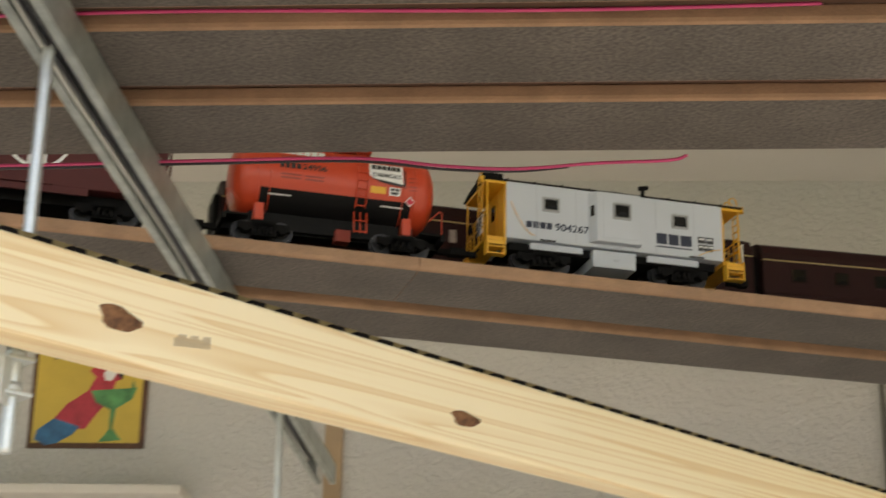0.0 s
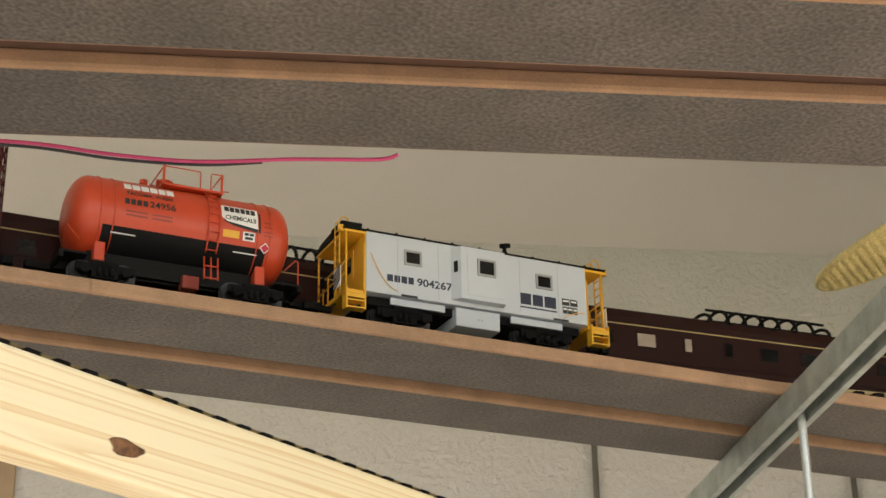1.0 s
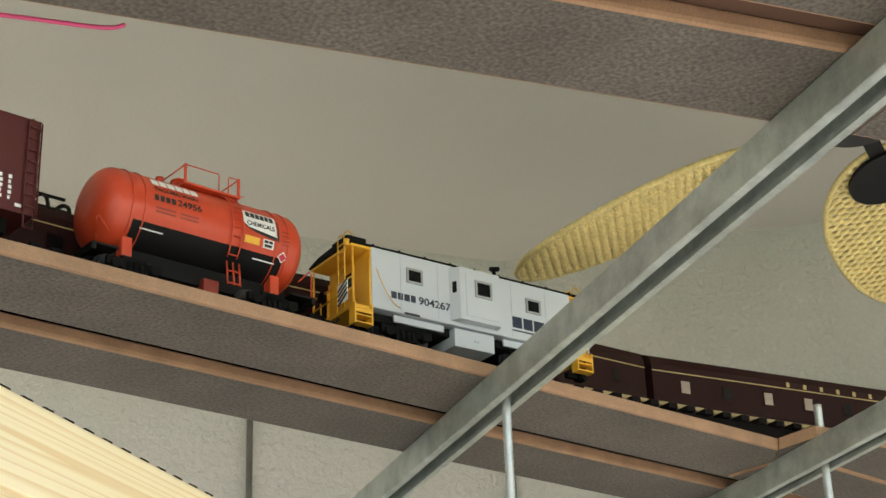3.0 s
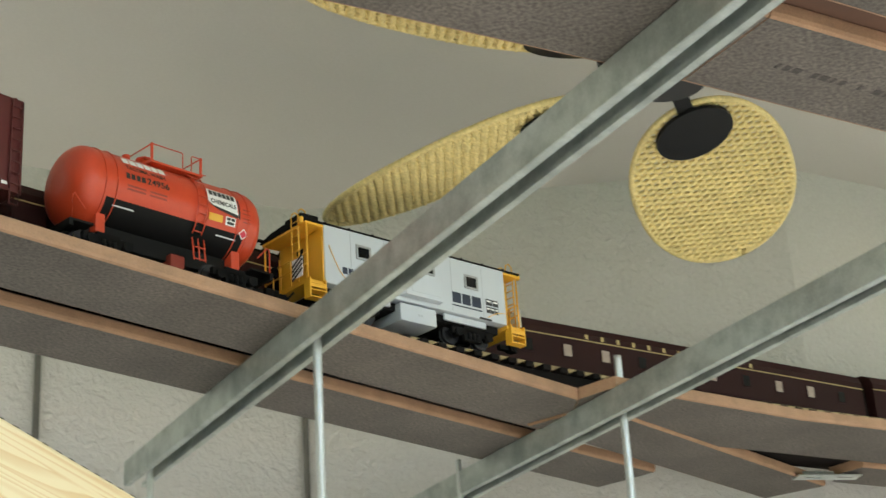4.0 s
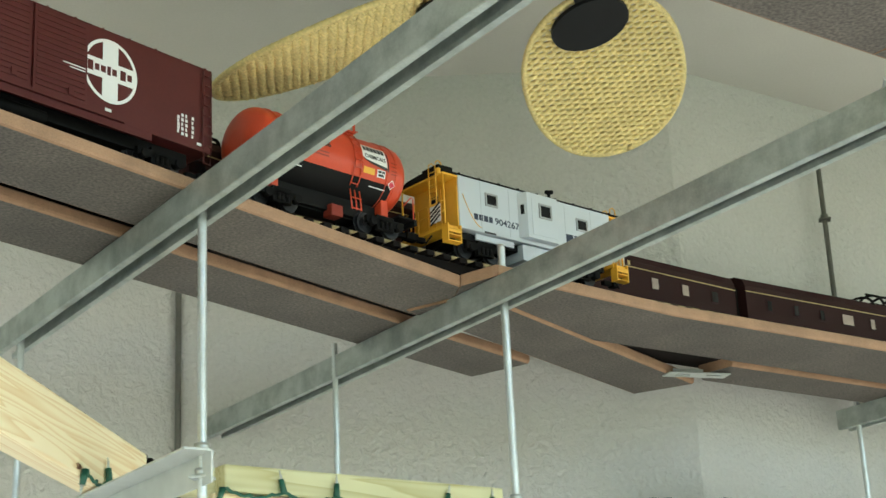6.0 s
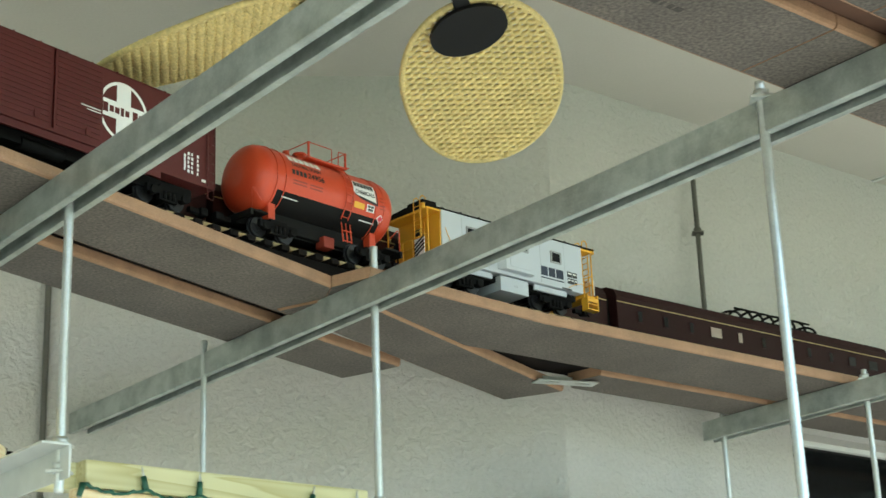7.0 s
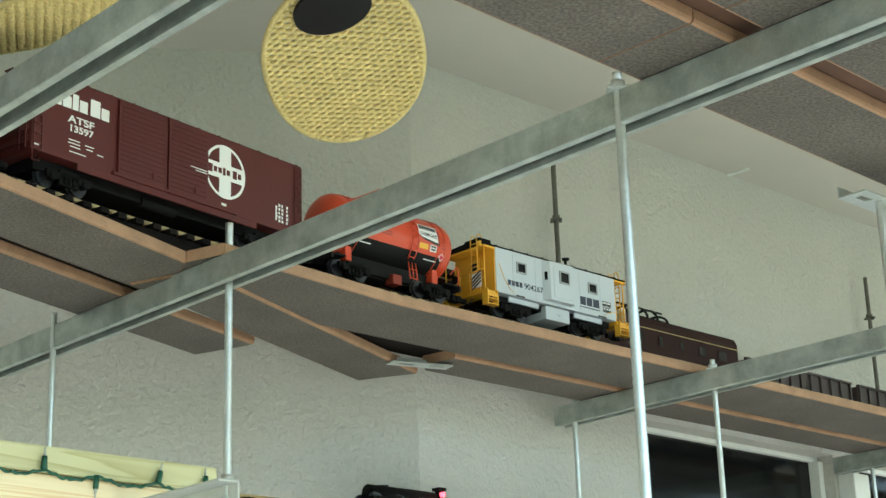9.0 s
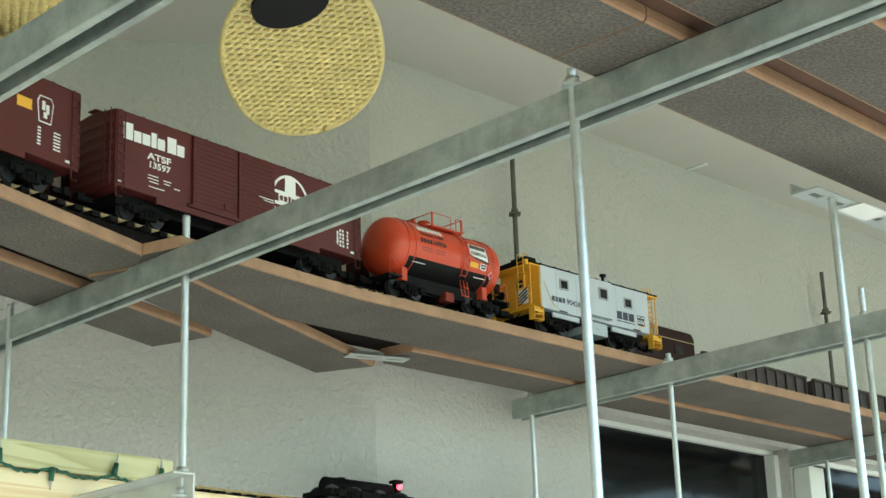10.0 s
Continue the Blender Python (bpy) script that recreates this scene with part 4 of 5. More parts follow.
def build_boxcar(second=False):
    lab = "dark oxide-red model boxcar with white markings" if not second else "oxide-red model boxcar with a white keystone emblem"
    c = thing("boxcar", pose(0, 0, 0), lab, "boxcar", "moving model train")
    H, W, B, T = 0.2725, 0.053, 0.038, 0.160
    part("body", box((-H, -W, B), (H, W, T), 0.0012), M["oxide"], c, "oxide-red sheet sides")
    bm = bmesh.new()
    prof = [(-W - 0.001, T), (0, T + 0.006), (W + 0.001, T), (W + 0.001, T - 0.0015), (-W - 0.001, T - 0.0015)]
    e0 = [bm.verts.new((-H - 0.001, y, z)) for y, z in prof]
    e1 = [bm.verts.new((H + 0.001, y, z)) for y, z in prof]
    for i in range(5):
        bm.faces.new((e0[i], e0[(i + 1) % 5], e1[(i + 1) % 5], e1[i]))
    bm.faces.new(e0)
    bm.faces.new(e1[::-1])
    bmesh.ops.recalc_face_normals(bm, faces=bm.faces)
    roof = part("roof", bm, M["oxide"], c)
    for k in range(13):
        x = -H + 0.010 + k * (2 * H - 0.020) / 12
        bm = bmesh.new()
        bm_cyl(bm, (x, -W - 0.001, T + 0.0005), (x, 0, T + 0.0068), 0.0014, 5)
        bm_cyl(bm, (x, 0, T + 0.0068), (x, W + 0.001, T + 0.0005), 0.0014, 5)
        part("roof_rib", bm, M["oxide"], roof)
    part("roof_walk", box((-H - 0.004, -0.009, T + 0.009), (H + 0.004, 0.009, T + 0.011)), M["oxide"], roof)
    # doors of narrow corrugations
    x0, xm, x1 = -0.118, -0.023, 0.062
    for a, b in ((x0, xm), (xm + 0.003, x1)):
        d = part("door", box((a, -W - 0.0025, B + 0.006), (b, -W, T - 0.004), 0.0006), M["oxide"], c, "ribbed sliding door")
        for k in range(14):
            z = B + 0.013 + k * 0.0076
            part("door_rib", box((a + 0.004, -W - 0.0042, z - 0.0016), (b - 0.004, -W - 0.0024, z + 0.0016), 0.0006), M["oxide"], d)
        part("door_post", box((a - 0.0012, -W - 0.005, B + 0.004), (a + 0.0028, -W - 0.0024, T - 0.003)), M["oxide"], d)
        part("door_latch", box((b - 0.030, -W - 0.006, B + 0.012), (b - 0.022, -W - 0.004, B + 0.022)), M["oxide"], d)
    part("door_track", box((x0 - 0.01, -W - 0.005, B), (x1 + 0.06, -W, B + 0.005)), M["oxide"], c)
    part("side_sill", box((-0.19, -W - 0.0005, B - 0.010), (0.17, -W + 0.003, B)), M["oxide"], c)
    part("underframe", box((-0.25, -0.030, 0.020), (0.25, 0.030, B), 0.001), M["black_plastic"], c, "black underframe")
    part("tank_reservoir", cyl((-0.05, -0.025, 0.024), (0.02, -0.025, 0.024), 0.009, 12), M["black_plastic"], c)
    for sx in (-1, 1):
        for k in range(6):
            z = B + 0.012 + k * 0.018
            part("end_rib", box((min(sx * H, sx * (H + 0.002)), -W + 0.006, z), (max(sx * H, sx * (H + 0.002)), W - 0.006, z + 0.008), 0.0008), M["car_end"], c)
        ladder("side_ladder", c, sx * (H - 0.009), -W - 0.003, B + 0.002, T - 0.004, 0.014, 8, "oxide")
        ladder("end_ladder", c, sx * (H + 0.005), -0.040, B + 0.002, T + 0.002, 0.014, 8, "oxide", False)
        bm = tube([(sx * (H - 0.002), -W - 0.001, B), (sx * (H - 0.002), -W - 0.001, B - 0.016), (sx * (H - 0.014), -W - 0.001, B - 0.016), (sx * (H - 0.014), -W - 0.001, B)], 0.0012, 6)
        part("stirrup", bm, M["oxide"], c)
        part("sill_plate", box((-0.004, -0.002, 0), (0.004, 0.002, 0.0004)), M["white"], c, "", SIDE(sx * (H - 0.015) - 0.006, B + 0.009))
        coupler(c, sx * H, sx)
    if not second:
        # the road's round cross emblem, its name as plain blocks
        bm = bmesh.new()
        for k in range(48):
            a, b = 2 * math.pi * k / 48, 2 * math.pi * (k + 1) / 48
            vs = [bm.verts.new((q * math.cos(t), q * math.sin(t), 0.0004)) for q, t in ((0.044, a), (0.044, b), (0.0395, b), (0.0395, a))]
            bm.faces.new(vs[::-1])
        bmesh.ops.remove_doubles(bm, verts=bm.verts, dist=1e-6)
        bmesh.ops.recalc_face_normals(bm, faces=bm.faces)
        em = part("round_emblem", bm, M["white"], c, "white ring emblem with a cross", SIDE(0.100, 0.104))
        part("emblem_cross", box((-0.0125, -0.041, 0.0002), (0.0125, 0.041, 0.0005)), M["white"], em)
        part("emblem_band", box((-0.041, -0.0125, 0.0003), (0.041, 0.0125, 0.0006)), M["white"], em)
        x = -0.0365
        for w, h in ((0.0088, 0.0135), (0.0072, 0.0088), (0.0076, 0.0088), (0.0054, 0.012), (0.0072, 0.0088), (0.0088, 0.0135), (0.0072, 0.0088)):
            part("emblem_block", box((x, -h / 2, 0.0006), (x + w, h / 2, 0.0009)), M["oxide"], em)
            x += w + (0.006 if 0.001 < x < 0.006 else 0.0026)
        x = -0.258
        for w, h in ((0.0185, 0.027), (0.0145, 0.018), (0.0155, 0.018), (0.0105, 0.024), (0.0145, 0.018), (0.001, 0.0), (0.018, 0.026), (0.0145, 0.018)):
            if h:
                part("name_block", box((x, -0.0105, 0.0001), (x + w, -0.0105 + h, 0.0006), 0.0002), M["white"], c, "white block of the road's name", SIDE(0, 0.127))
            x += w + 0.0022
        lettering("reporting_mark", "ATSF", 0.0150, M["white"], c, SIDE(-0.186, 0.1010, -W - 0.0004), "white reporting mark", 0.048)
        lettering("car_number", "13597", 0.0140, M["white"], c, SIDE(-0.186, 0.0875, -W - 0.0004), "white car number", 0.042)
        for x, z, w in ((-0.198, 0.070, 0.020), (-0.170, 0.068, 0.016), (-0.198, 0.065, 0.022), (-0.170, 0.063, 0.012), (-0.196, 0.060, 0.018), (-0.150, 0.060, 0.012), (-0.191, 0.052, 0.030), (0.040, 0.092, 0.034), (0.045, 0.088, 0.024)):
            part("small_print", box((-w / 2, -0.0007, 0), (w / 2, 0.0007, 0.0004)), M["white"], c, "", SIDE(x, z, -W - 0.0005 - (0.0043 if x > 0 else 0)))
        for i in range(5):
            for j, x in enumerate((0.215, 0.222, 0.229, 0.240)):
                part("small_print", box((-0.002, -0.0022, 0), (0.002 if (i + j) % 3 else 0.001, 0.0022, 0.0004)), M["white"], c, "", SIDE(x, 0.054 + 0.0066 * i if j else 0.056 + 0.005 * i))
        part("sill_plate", box((-0.005, -0.002, 0), (0.005, 0.002, 0.0004)), M["white"], c, "", SIDE(0.098, B + 0.012))
    else:
        bm = bm_prism(bmesh.new(), [V2(-0.012, -0.020), V2(0.012, -0.020), V2(0.016, 0.012), V2(0.011, 0.021), V2(-0.011, 0.021), V2(-0.016, 0.012)], 0, 0.0004)
        em = part("keystone_emblem", bm, M["white"], c, "white keystone emblem", SIDE(0.205, 0.112))
        part("emblem_field", bm_prism(bmesh.new(), [V2(-0.0105, -0.018), V2(0.0105, -0.018), V2(0.014, 0.011), V2(0.010, 0.019), V2(-0.010, 0.019), V2(-0.014, 0.011)], 0.0003, 0.0008), M["oxide"], em)
        for x, z, w, h in ((-0.004, 0.006, 0.006, 0.014), (0.004, 0.002, 0.006, 0.014), (0.0, -0.008, 0.007, 0.009)):
            part("emblem_bar", box((x - w / 2, z - h / 2, 0.0008), (x + w / 2, z + h / 2, 0.0011)), M["white"], em)
        part("orange_label", box((-0.014, -0.008, 0), (0.014, 0.008, 0.0005)), M["yellow"], c, "small yellow label", SIDE(0.165, 0.112))
        for i in range(6):
            for x in (0.195, 0.226, 0.233):
                part("small_print", box((-0.003, -0.0012, 0), (0.003, 0.0012, 0.0004)), M["white"], c, "", SIDE(x, 0.058 + 0.005 * i))
    bogie(c, -0.195)
    bogie(c, 0.195)
    return c


caboose = build_caboose()
tank = build_tank()
boxcar = build_boxcar()
boxcar_two = build_boxcar(True)
# thing, its place behind the caboose's middle, half the distance between its trucks
CARS = [(caboose, 0.0, 0.107), (tank, -0.414, 0.098), (boxcar, -0.922, 0.195), (boxcar_two, -1.545, 0.195)]


def run(t):
    """How far the train has rolled after t seconds: it gathers a little speed."""
    return 0.2346 * t + 0.0004 * t * t


START = -0.248


# standing train on the back track
def build_coach(line, s0, s1, dome=None, label="dark tuscan-red model passenger coach standing by the wall"):
    half = (s1 - s0) / 2 - 0.012
    c = thing("passenger_coach", at_line(line, (s0 + s1) / 2, Z_RAIL, half * 0.75), label, "passenger coach", "standing model train")
    W, B, T = 0.051, 0.020, 0.112
    bm = bmesh.new()
    prof = [(-W, B), (-W, T), (-W * 0.86, T + 0.014), (-W * 0.5, T + 0.023), (0, T + 0.026), (W * 0.5, T + 0.023), (W * 0.86, T + 0.014), (W, T), (W, B)]
    e0 = [bm.verts.new((-half, y, z)) for y, z in prof]
    e1 = [bm.verts.new((half, y, z)) for y, z in prof]
    for i in range(len(prof)):
        bm.faces.new((e0[i], e0[(i + 1) % len(prof)], e1[(i + 1) % len(prof)], e1[i]))
    bm.faces.new(e0)
    bm.faces.new(e1[::-1])
    bmesh.ops.recalc_face_normals(bm, faces=bm.faces)
    part("body", bm, M["tuscan"], c, "tuscan-red body with an arched roof")
    part("belt_rail", box((-half, -W - 0.0012, 0.100), (half, -W, 0.1015)), M["gold"], c, "thin gold belt line")
    part("belt_rail", box((-half, -W - 0.0012, 0.046), (half, -W, 0.0475)), M["tuscan"], c)
    part("skirt", box((-half * 0.9, -W + 0.004, 0.008), (half * 0.9, W - 0.004, B), 0.001), M["black_plastic"], c, "black underframe")
    n = 11
    for k in range(n):
        x = -half + 0.06 + (2 * half - 0.12) * k / (n - 1)
        lit = k in (3, 4) if dome else k % 3 != 1
        w = 0.016 if not dome else random.choice((0.011, 0.022, 0.030))
        win = part("window", box((-w / 2 - 0.002, -0.012, 0), (w / 2 + 0.002, 0.012, 0.0012)), M["tuscan"], c, "", SIDE(x, 0.078, -W))
        part("pane", box((-w / 2, -0.010, 0.0010), (w / 2, 0.010, 0.0016)), M["lit_glass" if lit else "dark_glass"], win)
    for sx in (-1, 1):
        part("vestibule", box((min(sx * half, sx * (half + 0.010)), -0.030, B), (max(sx * half, sx * (half + 0.010)), 0.030, T), 0.002), M["black_plastic"], c, "black gangway bellows")
        bogie(c, sx * half * 0.75, 0.07)
    if dome:
        d0, d1 = dome
        bm = bmesh.new()
        for k in range(8):
            x = d0 + (d1 - d0) * k / 7
            r = 0.034 if 0 < k < 7 else 0.024
            bm_tube(bm, [(x, -0.040 * math.cos(a), T + 0.014 + r * math.sin(a)) for a in (math.pi * j / 10 for j in range(11))], 0.0028, 6)
        for y, z in ((-0.040, T + 0.016), (0.040, T + 0.016), (-0.024, T + 0.041), (0.024, T + 0.041)):
            bm_cyl(bm, (d0, y, z), (d1, y, z), 0.0022, 6)
        part("dome_frame", bm, M["black_plastic"], c, "black ribbed observation dome")
        for k in range(9):
            x = d0 - 0.05 + (d1 - d0 + 0.1) * k / 8
            part("roof_light", box((x - 0.005, -W * 0.88, T + 0.008), (x + 0.005, -W * 0.80, T + 0.014), 0.0005), M["dark_glass"], c)
    else:
        x = -0.20
        for w in (0.0075,) * 12:
            part("name_block", box((x, -0.004, 0), (x + w * 0.8, 0.004, 0.0005)), M["gold"], c, "gold block of the road's name", SIDE(0, 0.108, -W))
            x += 0.034
    return c


def s_near(line, p):
    return min((float(np.hypot(*(line(s) - p))), s) for s in np.arange(-2.5, 4.0, 0.005))[1]


sa, sb, sc = (s_near(back_line, V2(*p)) for p in ((-0.70, 2.53), (-0.045, 3.215), (0.56, 3.84)))
build_coach(back_line, sa - 1.72, sa - 0.86, (0.10, 0.31), "dark tuscan-red model dome coach standing by the wall")
build_coach(back_line, sa - 0.86, sa, (-0.02, 0.195), "dark tuscan-red model dome coach standing by the wall")
build_coach(back_line, sa, sb)
build_coach(back_line, sb, sc, (-0.05, 0.19), "dark tuscan-red model dome coach standing by the wall")


def build_gondola(s0, s1):
    half = (s1 - s0) / 2 - 0.015
    c = thing("hopper_car", at_line(back_line, (s0 + s1) / 2, Z_RAIL, half * 0.7), "dark ribbed model hopper car standing by the wall", "hopper car", "standing model train")
    W, B, T = 0.050, 0.028, 0.085
    bm = bmesh.new()
    for lo, hi in (((-half, -W, B), (half, -W + 0.003, T)), ((-half, W - 0.003, B), (half, W, T)), ((-half, -W + 0.003, B), (-half + 0.003, W - 0.003, T)), ((half - 0.003, -W + 0.003, B), (half, W - 0.003, T)), ((-half, -W + 0.003, B), (half, W - 0.003, B + 0.003))):
        bm_box(bm, lo, hi)
    part("body", bm, M["hopper"], c)
    for k in range(11):
        x = -half + 0.006 + k * (2 * half - 0.012) / 10
        part("side_rib", box((x - 0.003, -W - 0.005, B), (x + 0.003, -W, T), 0.0006), M["hopper"], c)
    part("top_rail", box((-half, -W - 0.006, T), (half, -W + 0.003, T + 0.005), 0.0006), M["hopper"], c)
    part("load", box((-half + 0.004, -W + 0.004, T - 0.01), (half - 0.004, W - 0.004, T + 0.002), 0.003), M["black_plastic"], c, "dark load")
    for sx in (-1, 1):
        bogie(c, sx * half * 0.7)
    return c


M["hopper"] = material("weathered_hopper", (0.060, 0.040, 0.040), 0.6, var=0.3, scale=30)
build_gondola(sc, sc + 0.46)
build_gondola(sc + 0.46, sc + 0.92)
build_gondola(sc + 0.92, sc + 1.38)


# ---------------------------------------------------------------- ceiling fan with woven blades
HUB = V2(-0.223, 2.157)
FZ, BL, BW = 2.731, 0.472, 0.124


def blade_width(x):
    """Half the width of the leaf-shaped blade at x metres along its length."""
    q = (x - BL / 2) / (BL / 2)
    return BW * math.sqrt(max(0.0, 1 - abs(q) ** 2.3))


def weave_mesh():
    """Split cane woven over and under the long stakes."""
    bm = bmesh.new()
    pitch, stake = 0.0080, 0.0125
    for i in range(1, int(BL / pitch)):
        x = i * pitch
        w = blade_width(x)
        if w < 0.012:
            continue
        m = max(6, int(2 * w / (stake / 4)))
        pts = [(x + 0.0006 * math.sin(7 * x + 40 * k / m), -w + 2 * w * k / m, 0.0032 * math.sin(math.pi * (-w + 2 * w * k / m) / stake + math.pi * (i % 2))) for k in range(m + 1)]
        bm_tube(bm, pts, 0.0037, 5)
    return bm


def build_fan():
    f = thing("ceiling_fan", pose(HUB[0], HUB[1], FZ), "ceiling fan with oval woven palm blades and black hub", "ceiling fan")
    bm = cyl((0, 0, 0.012), (0, 0, 0.10), 0.095, 32)
    bm_cyl(bm, (0, 0, 0.0), (0, 0, 0.012), 0.070, 32, 0.095)
    bm_cyl(bm, (0, 0, 0.10), (0, 0, 0.14), 0.095, 32, 0.04)
    part("motor_housing", bm, M["black_metal"], f, "black motor housing")
    bm = cyl((0, 0, -0.036), (0, 0, 0.0), 0.052, 32, 0.060)
    bm_cyl(bm, (0, 0, -0.040), (0, 0, -0.036), 0.032, 28)
    part("switch_cap", bm, M["hub_cap"], f, "dark grey switch cap under the motor")
    part("downrod", cyl((0, 0, 0.13), (0, 0, CEIL - FZ - 0.05), 0.013, 12), M["black_metal"], f)
    part("canopy", cyl((0, 0, CEIL - FZ - 0.06), (0, 0, CEIL - FZ - 0.001), 0.04, 24, 0.07), M["black_metal"], f)
    me = mesh_of("blade", weave_mesh(), M["wicker"])
    rim = bmesh.new()
    xs = [BL / 2 - BL / 2 * math.cos(math.pi * k / 40) for k in range(41)]
    loop = [(x, blade_width(x), 0) for x in xs] + [(x, -blade_width(x), 0) for x in xs[::-1]]
    bm_tube(rim, loop, 0.0050, 6)
    rim_me = mesh_of("rim", rim, M["wicker"])
    stk = bmesh.new()
    for k in range(-10, 11):
        y = k * 0.0125
        xs = [x for x in np.arange(0.01, BL, 0.005) if blade_width(x) > abs(y)]
        if len(xs) > 2:
            bm_box(stk, (xs[0], y - 0.0022, -0.0012), (xs[-1], y + 0.0022, 0.0012))
    stk_me = mesh_of("stakes", stk, M["wicker"])
    plate = bmesh.new()
    bm_prism(plate, [V2(0.059 + 0.060 * math.cos(a), 0.059 * math.sin(a)) for a in (2 * math.pi * k / 32 for k in range(32))], -0.014, -0.008)
    bm_box(plate, (-0.075, -0.012, -0.009), (0.015, 0.012, -0.004), 0, 0.002)
    plate_me = mesh_of("blade_iron", plate, M["black_metal"])
    for az, droop in ((2.4, 6.5), (-71.0, 6.5), (-143.0, 4.5), (146.0, 4.0), (74.0, -3.0)):
        b = part("blade", rim_me, None, f, "woven straw-yellow palm blade", pose(0, 0, 0, -15.2, droop, 90 - az) @ pose(0.120, 0, 0))
        tagged(part("weave", me, None, b), kind="stuff")
        tagged(part("stake_rest", stk_me, None, b), kind="stuff")
        part("blade_iron", plate_me, None, b, "black oval blade holder")
    return f


M["hub_cap"] = material("dark_grey_cap", (0.035, 0.035, 0.038), 0.45, var=0.2, scale=40)
build_fan()


# ---------------------------------------------------------------- lower deck
def lumber(a, b, z0, z1, th, label, mat="pine", cut=0.0):
    a, b = V2(*a), V2(*b)
    d = b - a
    ln = float(np.hypot(*d))
    return tagged(part("lumber", box((0, 0, 0), (ln, th, z1 - z0), 0.004), M[mat], None, "", pose(a[0], a[1], z0, 0, 0, math.degrees(math.atan2(d[1], d[0])))), label, "lumber", "lower deck boards")


LA, LB_ = V2(-0.725, -0.2), V2(-0.900, 2.372)
beam = lumber(LA, LB_, 2.043, 2.129, 0.038, "bright sawn pine beam with knots carrying the lower track")
LM = beam.matrix_basis


def knot(along, z, w, h, tilt):
    bm = bmesh.new()
    bmesh.ops.create_uvsphere(bm, u_segments=20, v_segments=8, radius=1)
    for v in bm.verts:
        a = math.atan2(v.co.z, v.co.x)
        q = 1 + 0.12 * math.sin(3 * a + 1) + 0.08 * math.sin(5 * a)
        v.co = Vector((v.co.x * w * q, v.co.y * 0.0012, v.co.z * h * q))
    for f in bm.faces:
        f.smooth = True
    part("knot", bm, M["knot"], beam, "dark brown knot", pose(along, -0.0004, z, 0, tilt, 0))


M["pine_green"] = pine_material("treated_pine", (0.66, 0.64, 0.38), (0.50, 0.46, 0.22), 0)
for spec in ((0.652, 0.037, 0.022, 0.011, 6), (1.087, 0.030, 0.021, 0.008, 0), (1.940, 0.010, 0.016, 0.006, 0), (2.285, 0.012, 0.010, 0.004, 0)):
    knot(*spec)
for i in range(9):
    part("grade_stamp", box((0.712 + 0.0045 * i, -0.0006, 0.026 + 0.0006 * i), (0.7145 + 0.0045 * i, 0.0, 0.034 + (0.003 if i % 3 else 0) + 0.0006 * i)), M["stamp"], beam, "faded grade stamp")
low_line = lambda s: LA + (LB_ - LA) / float(np.hypot(*(LB_ - LA))) * s + V2(-1, 0.0) * 0.059
track(low_line, 0.1, 2.75, 2.1305, "black tie model track on the pine beam")
lumber((-0.799, 2.417), (-0.448, 2.786), 2.075, 2.116, 0.038, "pale greenish treated pine board with a light string", "pine_green")
lumber((-0.810, 2.403), (-0.460, 2.773), 1.960, 2.073, 0.018, "pale pine fascia under the lower track")
lumber((-0.905, 2.383), (-0.795, 2.452), 2.075, 2.116, 0.03, "short treated pine filler board", "pine_green")


def angle_iron(p, ln, label):
    """A white-zinc angle bracket hung on a rod, running to the wall."""
    bm = bmesh.new()
    bm_box(bm, (-0.02, -0.0015, -0.040), (ln, 0.0015, 0.0), 0, 0.0006)
    bm_box(bm, (-0.02, 0.0015, -0.003), (ln, 0.036, 0.0), 0, 0.0006)
    ob = part("angle_bracket", bm, M["zinc_dull"], None, label, pose(p[0], p[1], 2.0395, 0, 0, math.degrees(math.atan2(-UD[1], -UD[0]))))
    return tagged(ob, label, "angle bracket", "lower deck brackets")


M["zinc_dull"] = material("dull_zinc", (0.62, 0.64, 0.62), 0.5, 0.4, var=0.12, scale=20)
for p, ln in ((A0, 0.50), (B0, 0.50), (Z0_, 0.03)):
    angle_iron(p + V2(0.006, -0.008), ln, "pale zinc angle bracket under the lower deck")
rod(Z0_, 1.96, 2.37, 0.0062, (2.043, 2.012))
rod(V2(-1.742, 1.333), 1.5, 2.37, 0.0062)


# fairy-light string along the lower deck
def light_string(pts, label):
    t = thing("light_string", pose(0, 0, 0), label, "light string")
    fine = []
    for i in range(len(pts) - 1):
        a, b = Vector(pts[i]), Vector(pts[i + 1])
        for k in range(14):
            u = k / 14
            sag = 0.010 * math.sin(math.pi * u)
            tw = 0.0012 * math.sin(k * 2.4)
            fine.append(a.lerp(b, u) + Vector((tw * 0.5, tw * 0.5, -sag + tw)))
    fine.append(Vector(pts[-1]))
    part("cord", tube(fine, 0.0021, 6), M["wire_green"], t, "twisted green cord")
    part("cord", tube([p + Vector((0.001, -0.001, 0.0022 * math.sin(i * 1.3))) for i, p in enumerate(fine)], 0.0016, 6), M["wire_green"], t)
    for i, p in enumerate(pts):
        lean = random.uniform(-0.5, 0.5)
        d = Vector((lean * 0.5, lean * 0.5, 1)).normalized() * (1 if i % 3 else -1)
        part("socket", cyl(Vector(p), Vector(p) + d * 0.020, 0.0052, 10, 0.0040), M["wire_green"], t, "green bulb socket")
        part("bulb", cyl(Vector(p) + d * 0.020, Vector(p) + d * 0.034, 0.0026, 8, 0.0008), M["bulb"], t, "small clear bulb")
    return t


